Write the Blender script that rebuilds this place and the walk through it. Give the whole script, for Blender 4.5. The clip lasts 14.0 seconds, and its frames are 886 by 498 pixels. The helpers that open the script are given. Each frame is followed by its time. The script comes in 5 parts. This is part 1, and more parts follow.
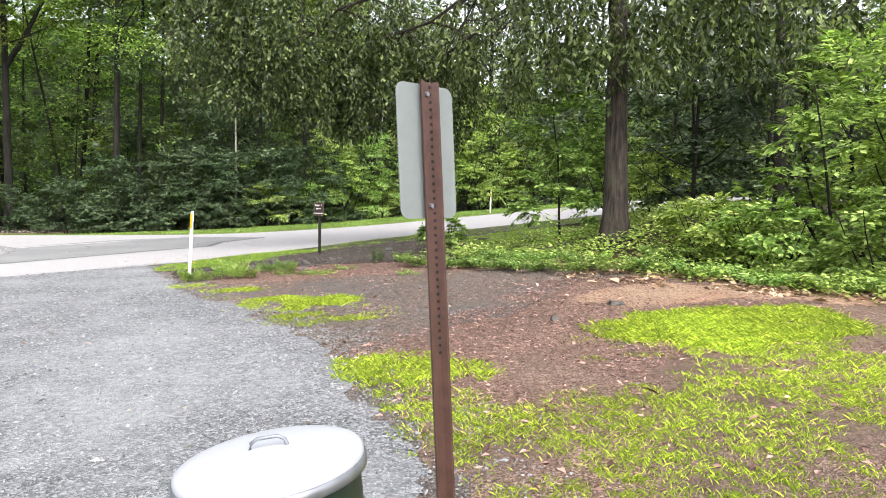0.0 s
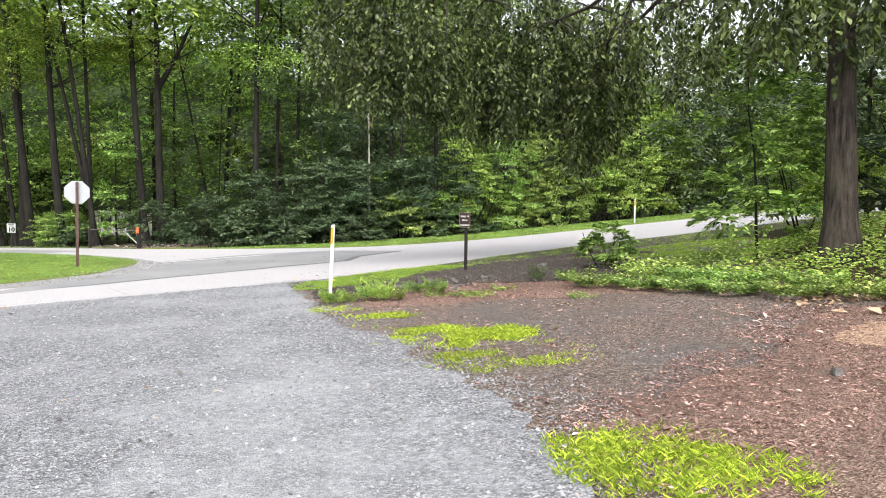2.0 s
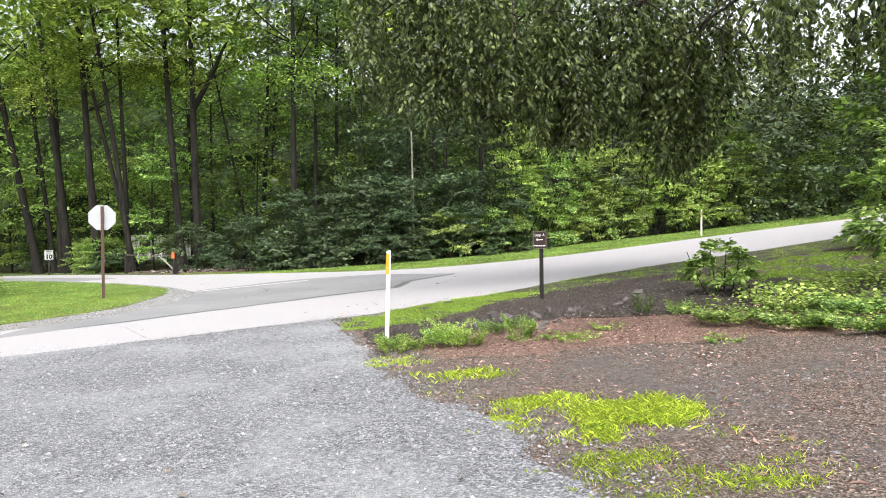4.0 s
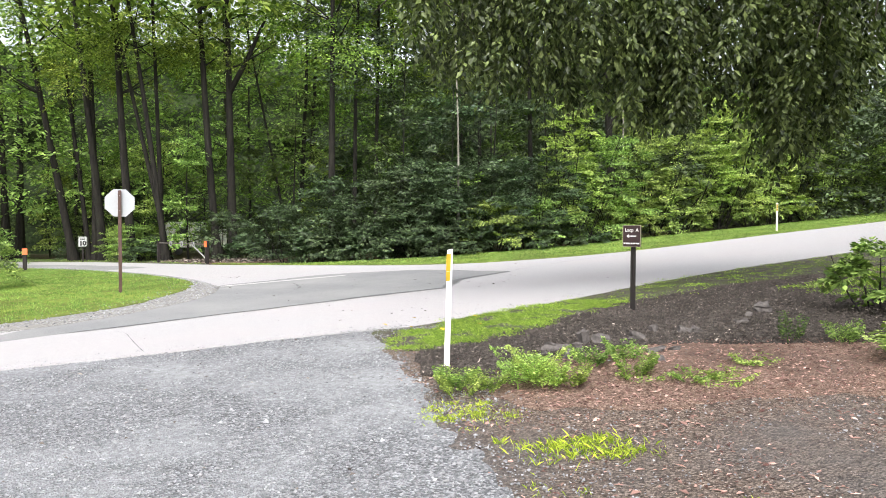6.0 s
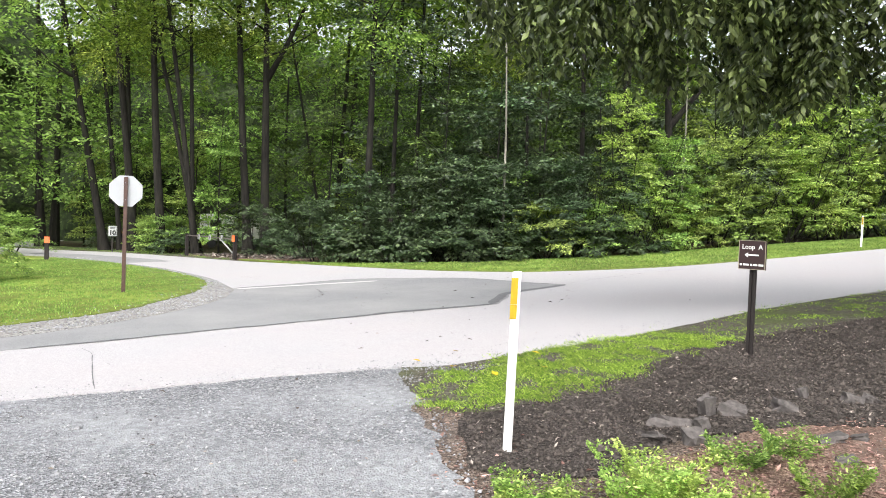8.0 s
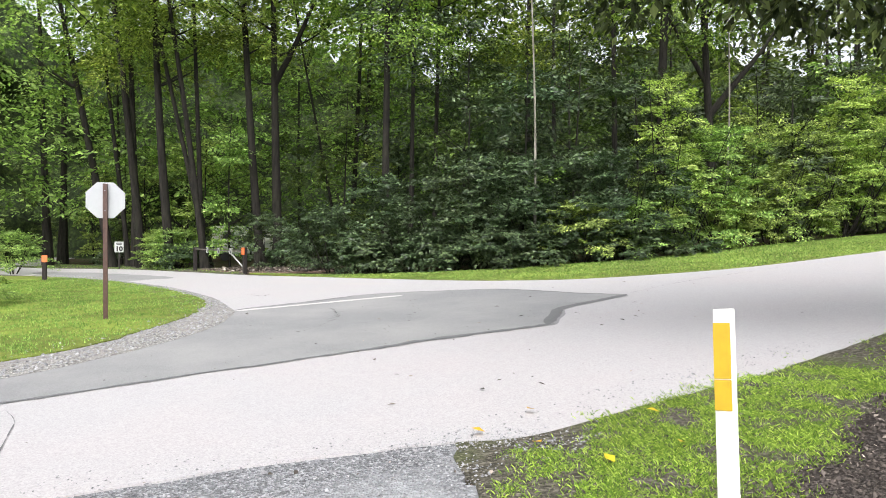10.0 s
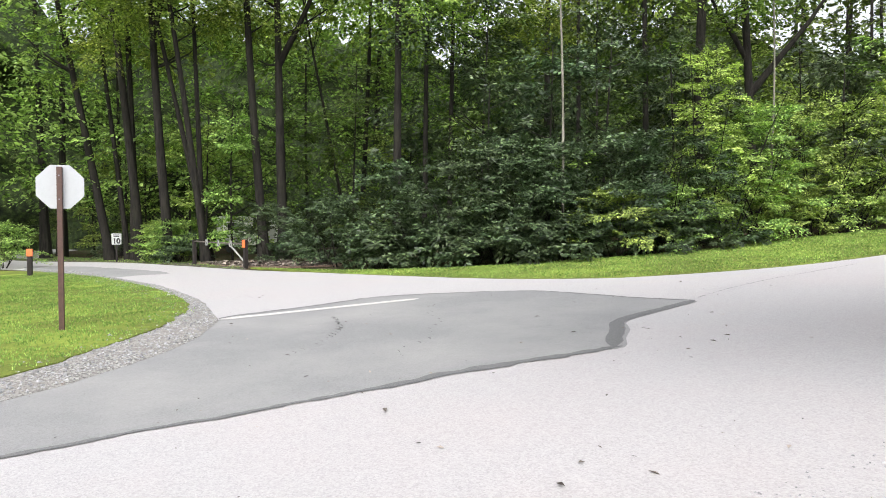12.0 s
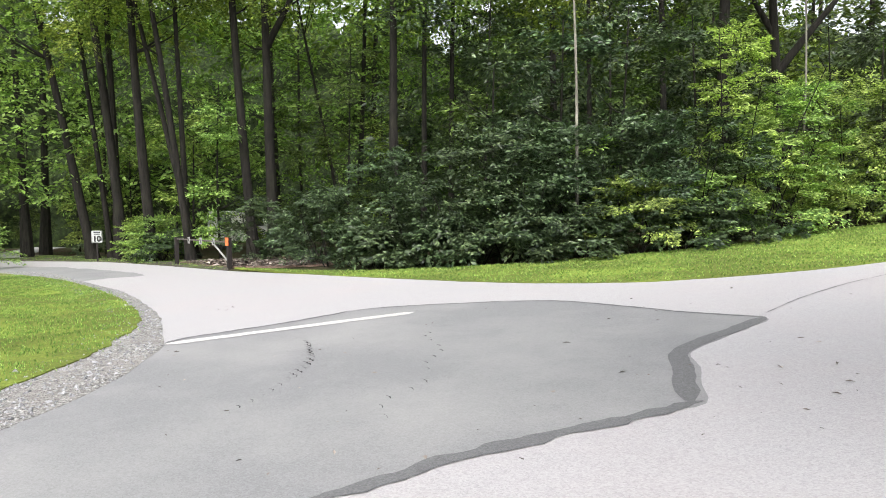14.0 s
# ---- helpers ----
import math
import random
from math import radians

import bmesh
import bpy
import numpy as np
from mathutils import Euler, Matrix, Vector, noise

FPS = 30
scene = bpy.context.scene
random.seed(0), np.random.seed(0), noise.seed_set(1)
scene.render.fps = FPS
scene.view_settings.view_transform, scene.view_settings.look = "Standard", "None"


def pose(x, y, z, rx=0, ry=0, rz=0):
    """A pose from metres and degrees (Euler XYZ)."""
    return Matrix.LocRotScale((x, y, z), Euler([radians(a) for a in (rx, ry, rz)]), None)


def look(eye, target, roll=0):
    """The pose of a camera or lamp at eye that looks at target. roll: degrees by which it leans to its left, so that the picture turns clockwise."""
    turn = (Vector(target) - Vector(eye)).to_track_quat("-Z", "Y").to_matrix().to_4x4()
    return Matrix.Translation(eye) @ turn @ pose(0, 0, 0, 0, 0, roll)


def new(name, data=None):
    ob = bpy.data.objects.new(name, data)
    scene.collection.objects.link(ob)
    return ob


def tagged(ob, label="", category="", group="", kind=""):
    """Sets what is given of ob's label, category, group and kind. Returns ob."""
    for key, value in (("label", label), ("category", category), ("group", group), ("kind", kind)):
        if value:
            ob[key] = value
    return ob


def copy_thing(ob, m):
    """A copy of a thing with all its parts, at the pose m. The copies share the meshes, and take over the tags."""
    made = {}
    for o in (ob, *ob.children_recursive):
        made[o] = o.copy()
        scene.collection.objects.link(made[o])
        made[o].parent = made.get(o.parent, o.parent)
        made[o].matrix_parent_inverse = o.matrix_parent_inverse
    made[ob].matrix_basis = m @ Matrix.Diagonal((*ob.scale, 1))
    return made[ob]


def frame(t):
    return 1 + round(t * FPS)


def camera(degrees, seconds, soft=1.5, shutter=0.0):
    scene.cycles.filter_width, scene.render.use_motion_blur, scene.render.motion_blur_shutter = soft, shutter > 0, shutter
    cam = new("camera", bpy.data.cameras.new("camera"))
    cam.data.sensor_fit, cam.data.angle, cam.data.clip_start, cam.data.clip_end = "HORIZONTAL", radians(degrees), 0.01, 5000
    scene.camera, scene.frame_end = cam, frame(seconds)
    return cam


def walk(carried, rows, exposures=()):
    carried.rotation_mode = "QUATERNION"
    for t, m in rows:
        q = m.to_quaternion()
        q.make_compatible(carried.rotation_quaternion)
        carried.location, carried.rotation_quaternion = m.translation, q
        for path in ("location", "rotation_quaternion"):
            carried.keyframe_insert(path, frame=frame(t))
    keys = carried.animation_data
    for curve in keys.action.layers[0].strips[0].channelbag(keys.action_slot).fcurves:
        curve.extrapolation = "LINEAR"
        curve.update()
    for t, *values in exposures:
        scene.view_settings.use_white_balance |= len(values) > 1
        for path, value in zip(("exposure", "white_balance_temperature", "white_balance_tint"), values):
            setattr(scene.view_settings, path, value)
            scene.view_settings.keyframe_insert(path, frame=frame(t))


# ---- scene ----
from mathutils import geometry

cam = camera(65.5, 14.0, soft=0.95)
PATH = [
    (0, (0.101, -0.08, 1.571), (0.087, 1.918, 1.473), 1.3),
    (0.5, (-0.085, 0.325, 1.563), (-0.282, 2.313, 1.458), 1.2),
    (1, (-0.244, 0.796, 1.588), (-0.526, 2.773, 1.487), 0.7),
    (1.5, (-0.565, 1.271, 1.582), (-0.895, 3.241, 1.494), 0.6),
    (2, (-0.769, 1.779, 1.571), (-1.137, 3.744, 1.498), 0.7),
    (2.5, (-1.038, 2.328, 1.593), (-1.434, 4.288, 1.535), 0.9),
    (3, (-1.298, 2.867, 1.616), (-1.714, 4.822, 1.571), 0.7),
    (3.5, (-1.511, 3.492, 1.66), (-1.951, 5.443, 1.629), 0.1),
    (4, (-1.851, 4.022, 1.683), (-2.324, 5.965, 1.656), -0.6),
    (6.3, (-3.018, 6.683, 1.77), (-3.6, 8.596, 1.709), 0.3),
    (6.5, (-3.103, 6.921, 1.796), (-3.685, 8.834, 1.73), 0.4),
    (7, (-3.267, 7.54, 1.793), (-3.87, 9.445, 1.72), 1.1),
    (7.5, (-3.554, 8.117, 1.805), (-4.195, 10.011, 1.731), 1.8),
    (8, (-3.804, 8.684, 1.815), (-4.484, 10.563, 1.759), 2.2),
    (8.2, (-3.915, 8.913, 1.826), (-4.614, 10.787, 1.793), 2.3),
    (10.3, (-5.248, 11.385, 1.77), (-5.978, 13.246, 1.723), 0.2),
    (10.5, (-5.38, 11.65, 1.762), (-6.116, 13.509, 1.709), 0.2),
    (11, (-5.676, 12.117, 1.774), (-6.426, 13.969, 1.699), 0.3),
    (11.5, (-5.938, 12.634, 1.781), (-6.694, 14.484, 1.701), 0.3),
    (12, (-6.188, 13.247, 1.841), (-6.945, 15.097, 1.769), 0.2),
    (12.5, (-6.434, 13.809, 1.883), (-7.179, 15.663, 1.811), -0.0),
    (13, (-6.593, 14.377, 1.929), (-7.326, 16.236, 1.846), -0.2),
    (13.5, (-6.839, 14.92, 1.953), (-7.573, 16.778, 1.854), -0.3),
    (14, (-7.097, 15.519, 1.939), (-7.858, 17.365, 1.842), -0.4),
]
walk(cam, [(t, look(eye, target, roll)) for t, eye, target, roll in PATH],
     exposures=[(0.0, 1.28), (0.5, 1.22), (1.0, 1.2), (2.5, 1.25), (7.0, 1.25), (11.0, 1.13), (14.0, 1.14)])

# ---- light ----
world = bpy.data.worlds.new("overcast_sky")
scene.world = world
world.use_nodes = True
wn, wl = world.node_tree.nodes, world.node_tree.links
sky = wn.new("ShaderNodeTexSky")
sky.sky_type, sky.sun_disc = "NISHITA", False
sky.sun_elevation, sky.sun_rotation = radians(47), radians(166)
sky.air_density, sky.dust_density, sky.ozone_density = 1.0, 4.0, 1.0
grey = wn.new("ShaderNodeHueSaturation")
grey.inputs["Saturation"].default_value = 0.25
wl.new(sky.outputs[0], grey.inputs["Color"])
wl.new(grey.outputs[0], wn["Background"].inputs[0])
wn["Background"].inputs[1].default_value = 0.15
sun = new("sun", bpy.data.lights.new("sun", "SUN"))
sun.data.energy, sun.data.angle, sun.data.color = 1.5, radians(62), (1.0, 0.985, 0.965)
sun.matrix_world = look((0, 0, 40), (-9, 36, 0))


# ---- materials ----
def material(name, rough=0.8, metal=0.0, spec=0.5):
    m = bpy.data.materials.new(name)
    m.use_nodes = True
    b = m.node_tree.nodes["Principled BSDF"]
    b.inputs["Roughness"].default_value = rough
    b.inputs["Metallic"].default_value = metal
    b.inputs["Specular IOR Level"].default_value = spec
    return m, m.node_tree.nodes, m.node_tree.links, b


def noise_tex(n, l, co, scale, detail=4.0, rough=0.6):
    t = n.new("ShaderNodeTexNoise")
    t.inputs["Scale"].default_value, t.inputs["Detail"].default_value = scale, detail
    t.inputs["Roughness"].default_value = rough
    l.new(co, t.inputs["Vector"])
    return t.outputs["Fac"]


def ramp(n, l, fac, stops):
    r = n.new("ShaderNodeValToRGB")
    r.color_ramp.elements[0].position, r.color_ramp.elements[0].color = stops[0][0], (*stops[0][1], 1)
    r.color_ramp.elements[1].position, r.color_ramp.elements[1].color = stops[-1][0], (*stops[-1][1], 1)
    for p, c in stops[1:-1]:
        e = r.color_ramp.elements.new(p)
        e.color = (*c, 1)
    l.new(fac, r.inputs[0])
    return r.outputs[0]


def mixc(n, l, fac, a, b, mode="MIX"):
    m = n.new("ShaderNodeMix")
    m.data_type, m.blend_type = "RGBA", mode
    for s, v in ((m.inputs[0], fac), (m.inputs[6], a), (m.inputs[7], b)):
        if isinstance(v, (int, float)):
            s.default_value = v
        elif isinstance(v, tuple):
            s.default_value = (*v, 1)
        else:
            l.new(v, s)
    return m.outputs[2]


def place(n):
    return n.new("ShaderNodeNewGeometry").outputs["Position"]


def bump(n, l, b, height, strength, dist):
    k = n.new("ShaderNodeBump")
    k.inputs["Strength"].default_value, k.inputs["Distance"].default_value = strength, dist
    l.new(height, k.inputs["Height"])
    l.new(k.outputs[0], b.inputs["Normal"])


def voronoi(n, l, co, scale, out="Color"):
    v = n.new("ShaderNodeTexVoronoi")
    v.inputs["Scale"].default_value = scale
    l.new(co, v.inputs["Vector"])
    return v.outputs[out]


def ground_mat(name, lo, mid, hi, grain, stain=None, stain_scale=0.6, bump_d=0.02, pieces=None, cut=(0.45, 0.65)):
    """Loose ground: colour ramp over grain noise, large stains, optional small pieces."""
    m, n, l, b = material(name, 0.95, spec=0.2)
    co = place(n)
    f = noise_tex(n, l, co, grain, 6, 0.75)
    c = ramp(n, l, f, [(0.3, lo), (0.5, mid), (0.72, hi)])
    if pieces:
        v = voronoi(n, l, co, pieces)
        sep = n.new("ShaderNodeSeparateColor")
        l.new(v, sep.inputs[0])
        c = mixc(n, l, 0.75, c, ramp(n, l, sep.outputs[0], [(0.0, lo), (0.6, mid), (1.0, hi)]))
    if stain:
        s = noise_tex(n, l, co, stain_scale, 5, 0.6)
        r = ramp(n, l, s, [(cut[0], (0, 0, 0)), (cut[1], (1, 1, 1))])
        c = mixc(n, l, r, c, mixc(n, l, f, stain, tuple(min(1, v * 1.8) for v in stain)))
    mid_f = noise_tex(n, l, co, 13.0, 4, 0.8)
    c = mixc(n, l, 1.0, c, ramp(n, l, mid_f, [(0.3, (0.62, 0.62, 0.62)), (0.7, (1.25, 1.25, 1.25))]), "MULTIPLY")
    l.new(c, b.inputs["Base Color"])
    hgt = voronoi(n, l, co, pieces, "Distance") if pieces else f
    bump(n, l, b, hgt, 0.9, bump_d)
    return m


M_DIRT = ground_mat("bare_dirt_and_litter", (0.045, 0.033, 0.027), (0.20, 0.152, 0.125), (0.46, 0.37, 0.31), 34, (0.12, 0.112, 0.11), 0.35, 0.04, 75)
M_LITTER = ground_mat("red_brown_litter", (0.08, 0.048, 0.036), (0.31, 0.205, 0.16), (0.60, 0.44, 0.35), 34, (0.15, 0.105, 0.085), 0.7, 0.04, 85)
M_MULCH = ground_mat("dark_mulch", (0.012, 0.010, 0.009), (0.085, 0.07, 0.063), (0.26, 0.225, 0.205), 55, (0.03, 0.024, 0.02), 0.7, 0.05, 85)
M_SAND = ground_mat("bare_tan_soil", (0.22, 0.13, 0.085), (0.43, 0.29, 0.20), (0.60, 0.45, 0.33), 28, (0.30, 0.18, 0.12), 0.9, 0.03, 60)
M_FOREST = ground_mat("forest_floor", (0.02, 0.014, 0.008), (0.06, 0.042, 0.025), (0.12, 0.085, 0.05), 12, (0.03, 0.045, 0.012), 0.4, 0.05)
M_SOIL = ground_mat("turf_soil", (0.05, 0.065, 0.012), (0.13, 0.165, 0.03), (0.2, 0.23, 0.055), 25, (0.16, 0.21, 0.035), 0.5, 0.02)
M_VERGE = ground_mat("verge_soil", (0.035, 0.032, 0.024), (0.10, 0.092, 0.07), (0.22, 0.20, 0.165), 34, (0.07, 0.085, 0.03), 0.6, 0.03, 45)
M_GRAVEL = ground_mat("grey_gravel", (0.06, 0.061, 0.066), (0.205, 0.21, 0.222), (0.42, 0.425, 0.44), 60, (0.215, 0.22, 0.23), 0.5, 0.015, 62)
M_SHOULDER = ground_mat("pale_crushed_stone", (0.08, 0.075, 0.07), (0.29, 0.28, 0.27), (0.54, 0.53, 0.51), 50, (0.2, 0.19, 0.18), 0.9, 0.03, 38)


def asphalt(name, lo, hi, tint, speck):
    m, n, l, b = material(name, 0.85, spec=0.35)
    co = place(n)
    f = noise_tex(n, l, co, 90, 5, 0.8)
    c = ramp(n, l, f, [(0.32, lo), (0.68, hi)])
    s = noise_tex(n, l, co, 0.35, 6, 0.65)
    c = mixc(n, l, ramp(n, l, s, [(0.42, (0, 0, 0)), (0.7, (1, 1, 1))]), c, mixc(n, l, f, tuple(v * 0.8 for v in tint), tint))
    v = voronoi(n, l, co, 80)
    sep = n.new("ShaderNodeSeparateColor")
    l.new(v, sep.inputs[0])
    c = mixc(n, l, speck, c, ramp(n, l, sep.outputs[0], [(0.0, tuple(x * 0.35 for x in lo)), (0.3, lo), (1.0, tuple(min(1, x * 1.4) for x in hi))]))
    l.new(c, b.inputs["Base Color"])
    bump(n, l, b, f, 0.5, 0.006)
    return m


M_ROAD = asphalt("weathered_pale_asphalt", (0.285, 0.278, 0.283), (0.422, 0.411, 0.42), (0.41, 0.382, 0.386), 0.18)
M_PATCH = asphalt("newer_grey_asphalt", (0.155, 0.155, 0.16), (0.245, 0.245, 0.252), (0.31, 0.305, 0.305), 0.16)
M_SEAL = asphalt("dark_tar_seal", (0.085, 0.085, 0.088), (0.165, 0.165, 0.17), (0.14, 0.14, 0.142), 0.25)


def leaf_mat(name, dark, light, gloss=0.45, through_amount=0.35, spec=0.25):
    m, n, l, b = material(name, gloss, spec=spec)
    geo = n.new("ShaderNodeNewGeometry")
    info = n.new("ShaderNodeObjectInfo")
    c = ramp(n, l, geo.outputs["Random Per Island"], [(0.0, tuple(a * 0.7 for a in dark)), (0.7, tuple(0.6 * a + 0.4 * z for a, z in zip(dark, light))), (1.0, tuple(1.15 * z for z in light))])
    big = noise_tex(n, l, geo.outputs["Position"], 0.55, 3)
    hue = n.new("ShaderNodeHueSaturation")
    hm = n.new("ShaderNodeMapRange")
    hm.inputs[1].default_value, hm.inputs[2].default_value, hm.inputs[3].default_value, hm.inputs[4].default_value = 0, 1, 0.475, 0.515
    l.new(info.outputs["Random"], hm.inputs[0])
    l.new(hm.outputs[0], hue.inputs["Hue"])
    vm = n.new("ShaderNodeMapRange")
    vm.inputs[1].default_value, vm.inputs[2].default_value, vm.inputs[3].default_value, vm.inputs[4].default_value = 0.3, 0.7, 0.7, 1.3
    l.new(big, vm.inputs[0])
    l.new(vm.outputs[0], hue.inputs["Value"])
    l.new(c, hue.inputs["Color"])
    l.new(hue.outputs[0], b.inputs["Base Color"])
    t = n.new("ShaderNodeBsdfTranslucent")
    bright = mixc(n, l, 1.0, hue.outputs[0], (1.12, 1.3, 0.8), "MULTIPLY")
    l.new(bright, t.inputs["Color"])
    mx = n.new("ShaderNodeMixShader")
    mx.inputs[0].default_value = through_amount
    l.new(b.outputs[0], mx.inputs[1])
    l.new(t.outputs[0], mx.inputs[2])
    l.new(mx.outputs[0], n["Material Output"].inputs[0])
    return m


# dark green of the shrubs; deeper in the wood it carries shade as well
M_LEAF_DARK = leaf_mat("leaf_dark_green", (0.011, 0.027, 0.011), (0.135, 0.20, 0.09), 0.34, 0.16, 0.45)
M_LEAF_MID = leaf_mat("leaf_mid_green", (0.026, 0.056, 0.012), (0.17, 0.25, 0.06), 0.42, 0.28, 0.3)
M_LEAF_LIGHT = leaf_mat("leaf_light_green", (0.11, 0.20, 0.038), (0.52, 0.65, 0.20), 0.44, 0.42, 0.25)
M_LEAF_HEDGE = leaf_mat("leaf_hedge_green", (0.085, 0.165, 0.036), (0.52, 0.66, 0.21), 0.40, 0.40, 0.3)
M_LEAF_OAK = leaf_mat("leaf_oak_green", (0.017, 0.031, 0.008), (0.20, 0.245, 0.085), 0.38, 0.30, 0.35)
M_LEAF_YOUNG = leaf_mat("leaf_fresh_green", (0.19, 0.32, 0.06), (0.66, 0.80, 0.28), 0.44, 0.45, 0.25)
M_LEAF_CROWN = leaf_mat("leaf_crown_green", (0.06, 0.12, 0.018), (0.37, 0.47, 0.10), 0.44, 0.38, 0.25)
M_GRASS = leaf_mat("grass_bright", (0.15, 0.27, 0.025), (0.62, 0.75, 0.11), 0.55, 0.43)
M_LAWN = leaf_mat("grass_mown", (0.095, 0.195, 0.036), (0.37, 0.49, 0.14), 0.6, 0.32)
M_VERGE_GRASS = leaf_mat("grass_verge", (0.12, 0.225, 0.028), (0.52, 0.62, 0.13), 0.55, 0.4)
M_DRY = leaf_mat("dead_leaf_and_chip", (0.10, 0.055, 0.04), (0.62, 0.43, 0.33), 0.8, 0.05)
M_TAN = leaf_mat("tan_dead_leaf", (0.20, 0.115, 0.07), (0.66, 0.48, 0.34), 0.8, 0.08)
M_CHIP = leaf_mat("bark_chip", (0.045, 0.036, 0.032), (0.36, 0.305, 0.27), 0.85, 0.0)
M_YELLOW_LEAF = leaf_mat("yellow_leaf", (0.55, 0.36, 0.02), (0.75, 0.52, 0.04), 0.6, 0.2)


def stone_mat(name, lo, hi):
    m, n, l, b = material(name, 0.85, spec=0.3)
    geo = n.new("ShaderNodeNewGeometry")
    c = ramp(n, l, geo.outputs["Random Per Island"], [(0.0, lo), (0.7, tuple((a + z) / 2 for a, z in zip(lo, hi))), (1.0, hi)])
    f = noise_tex(n, l, geo.outputs["Position"], 25, 5)
    c = mixc(n, l, 0.5, c, ramp(n, l, f, [(0.3, lo), (0.7, hi)]))
    l.new(c, b.inputs["Base Color"])
    bump(n, l, b, f, 0.5, 0.01)
    return m


M_STONES = stone_mat("gravel_stone", (0.06, 0.06, 0.066), (0.50, 0.50, 0.515))
M_MULCH_BIT = stone_mat("mulch_crumb", (0.012, 0.010, 0.009), (0.13, 0.108, 0.094))
M_ROCK = stone_mat("fieldstone", (0.03, 0.027, 0.026), (0.20, 0.178, 0.168))


def bark_mat(name, lo, hi, scale=9.0):
    m, n, l, b = material(name, 0.95, spec=0.2)
    geo = n.new("ShaderNodeNewGeometry")
    mp = n.new("ShaderNodeMapping")
    mp.inputs["Scale"].default_value = (1, 1, 0.14)
    l.new(geo.outputs["Position"], mp.inputs["Vector"])
    f = noise_tex(n, l, mp.outputs[0], scale, 6, 0.7)
    g = noise_tex(n, l, geo.outputs["Position"], 1.3, 4)
    c = ramp(n, l, f, [(0.35, lo), (0.65, hi)])
    c = mixc(n, l, ramp(n, l, g, [(0.5, (0, 0, 0)), (0.75, (0.6, 0.6, 0.6))]), c, (hi[0] * 0.9, hi[1] * 1.05, hi[2] * 0.8))
    l.new(c, b.inputs["Base Color"])
    bump(n, l, b, f, 1.0, 0.05)
    return m


def canopy_mat(name):
    m, n, l, b = material(name, 0.8, spec=0.2)
    co = place(n)
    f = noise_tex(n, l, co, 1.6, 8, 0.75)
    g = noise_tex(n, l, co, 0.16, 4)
    # near-black stops paint the shade between far leaves into the colour
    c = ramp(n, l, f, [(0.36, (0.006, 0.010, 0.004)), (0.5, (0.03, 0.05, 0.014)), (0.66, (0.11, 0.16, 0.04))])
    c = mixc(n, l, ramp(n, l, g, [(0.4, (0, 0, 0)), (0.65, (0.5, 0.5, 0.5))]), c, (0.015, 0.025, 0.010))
    l.new(c, b.inputs["Base Color"])
    bump(n, l, b, f, 1.0, 0.6)
    return m


M_CANOPY = canopy_mat("distant_canopy_shaded")
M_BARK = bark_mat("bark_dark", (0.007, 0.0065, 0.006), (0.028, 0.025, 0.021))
M_BARK_OAK = bark_mat("bark_grey_brown", (0.012, 0.009, 0.008), (0.078, 0.064, 0.054), 16)
M_BARK_PALE = bark_mat("bark_pale", (0.09, 0.085, 0.07), (0.29, 0.27, 0.235))


def paint(name, colour, rough=0.5, metal=0.0, wear=0.15, scale=18.0):
    m, n, l, b = material(name, rough, metal)
    co = place(n)
    f = noise_tex(n, l, co, scale, 5, 0.65)
    c = ramp(n, l, f, [(0.35, tuple(v * (1 - wear) for v in colour)), (0.6, colour)])
    l.new(c, b.inputs["Base Color"])
    r = n.new("ShaderNodeMapRange")
    r.inputs[3].default_value, r.inputs[4].default_value = max(0.05, rough - 0.12), min(1, rough + 0.15)
    l.new(f, r.inputs[0])
    l.new(r.outputs[0], b.inputs["Roughness"])
    bump(n, l, b, f, 0.15, 0.002)
    return m


M_BROWN = paint("brown_painted_steel", (0.075, 0.036, 0.028), 0.5, 0.0, 0.35)
M_HOLE = paint("hole_dark", (0.012, 0.01, 0.01), 0.9)
M_SIGNBACK = paint("bare_aluminium_grey", (0.19, 0.21, 0.21), 0.55, 0.1, 0.08)
M_STOPBACK = paint("bare_aluminium_pale", (0.37, 0.38, 0.405), 0.6, 0.0, 0.05)
M_WHITE = paint("white_plastic", (0.80, 0.79, 0.75), 0.45, 0.0, 0.06)
M_TAPE = paint("yellow_reflective_tape", (0.42, 0.275, 0.008), 0.45, 0.0, 0.12)
M_SIGNBROWN = paint("dark_brown_sign_face", (0.032, 0.014, 0.014), 0.45, 0.0, 0.2)
M_LETTER = paint("white_lettering", (0.74, 0.74, 0.72), 0.5, 0.0, 0.05)
M_SIGNFACE = paint("white_sign_sheeting", (0.50, 0.52, 0.50), 0.5, 0.0, 0.08)
M_CREAM = paint("cream_border", (0.40, 0.36, 0.27), 0.5, 0.0, 0.3)
M_BLACK = paint("black_paint", (0.02, 0.02, 0.02), 0.6)
M_POSTDARK = paint("dark_stained_wood", (0.016, 0.011, 0.010), 0.8, 0.0, 0.4, 40)
M_ORANGE = paint("orange_reflector", (0.75, 0.16, 0.05), 0.5, 0.0, 0.1)
M_GALV = paint("galvanised_lid", (0.44, 0.45, 0.49), 0.5, 0.1, 0.06, 8)
M_RIM = paint("galvanised_rim", (0.25, 0.26, 0.29), 0.4, 0.6, 0.2)
M_CAN = paint("dark_green_can", (0.012, 0.03, 0.024), 0.4, 0.0, 0.3)
M_MARK = paint("worn_white_marking", (0.56, 0.545, 0.53), 0.85, 0.0, 0.35, 30)
M_PALE_METAL = paint("pale_grey_rail", (0.33, 0.33, 0.32), 0.6, 0.0, 0.2)
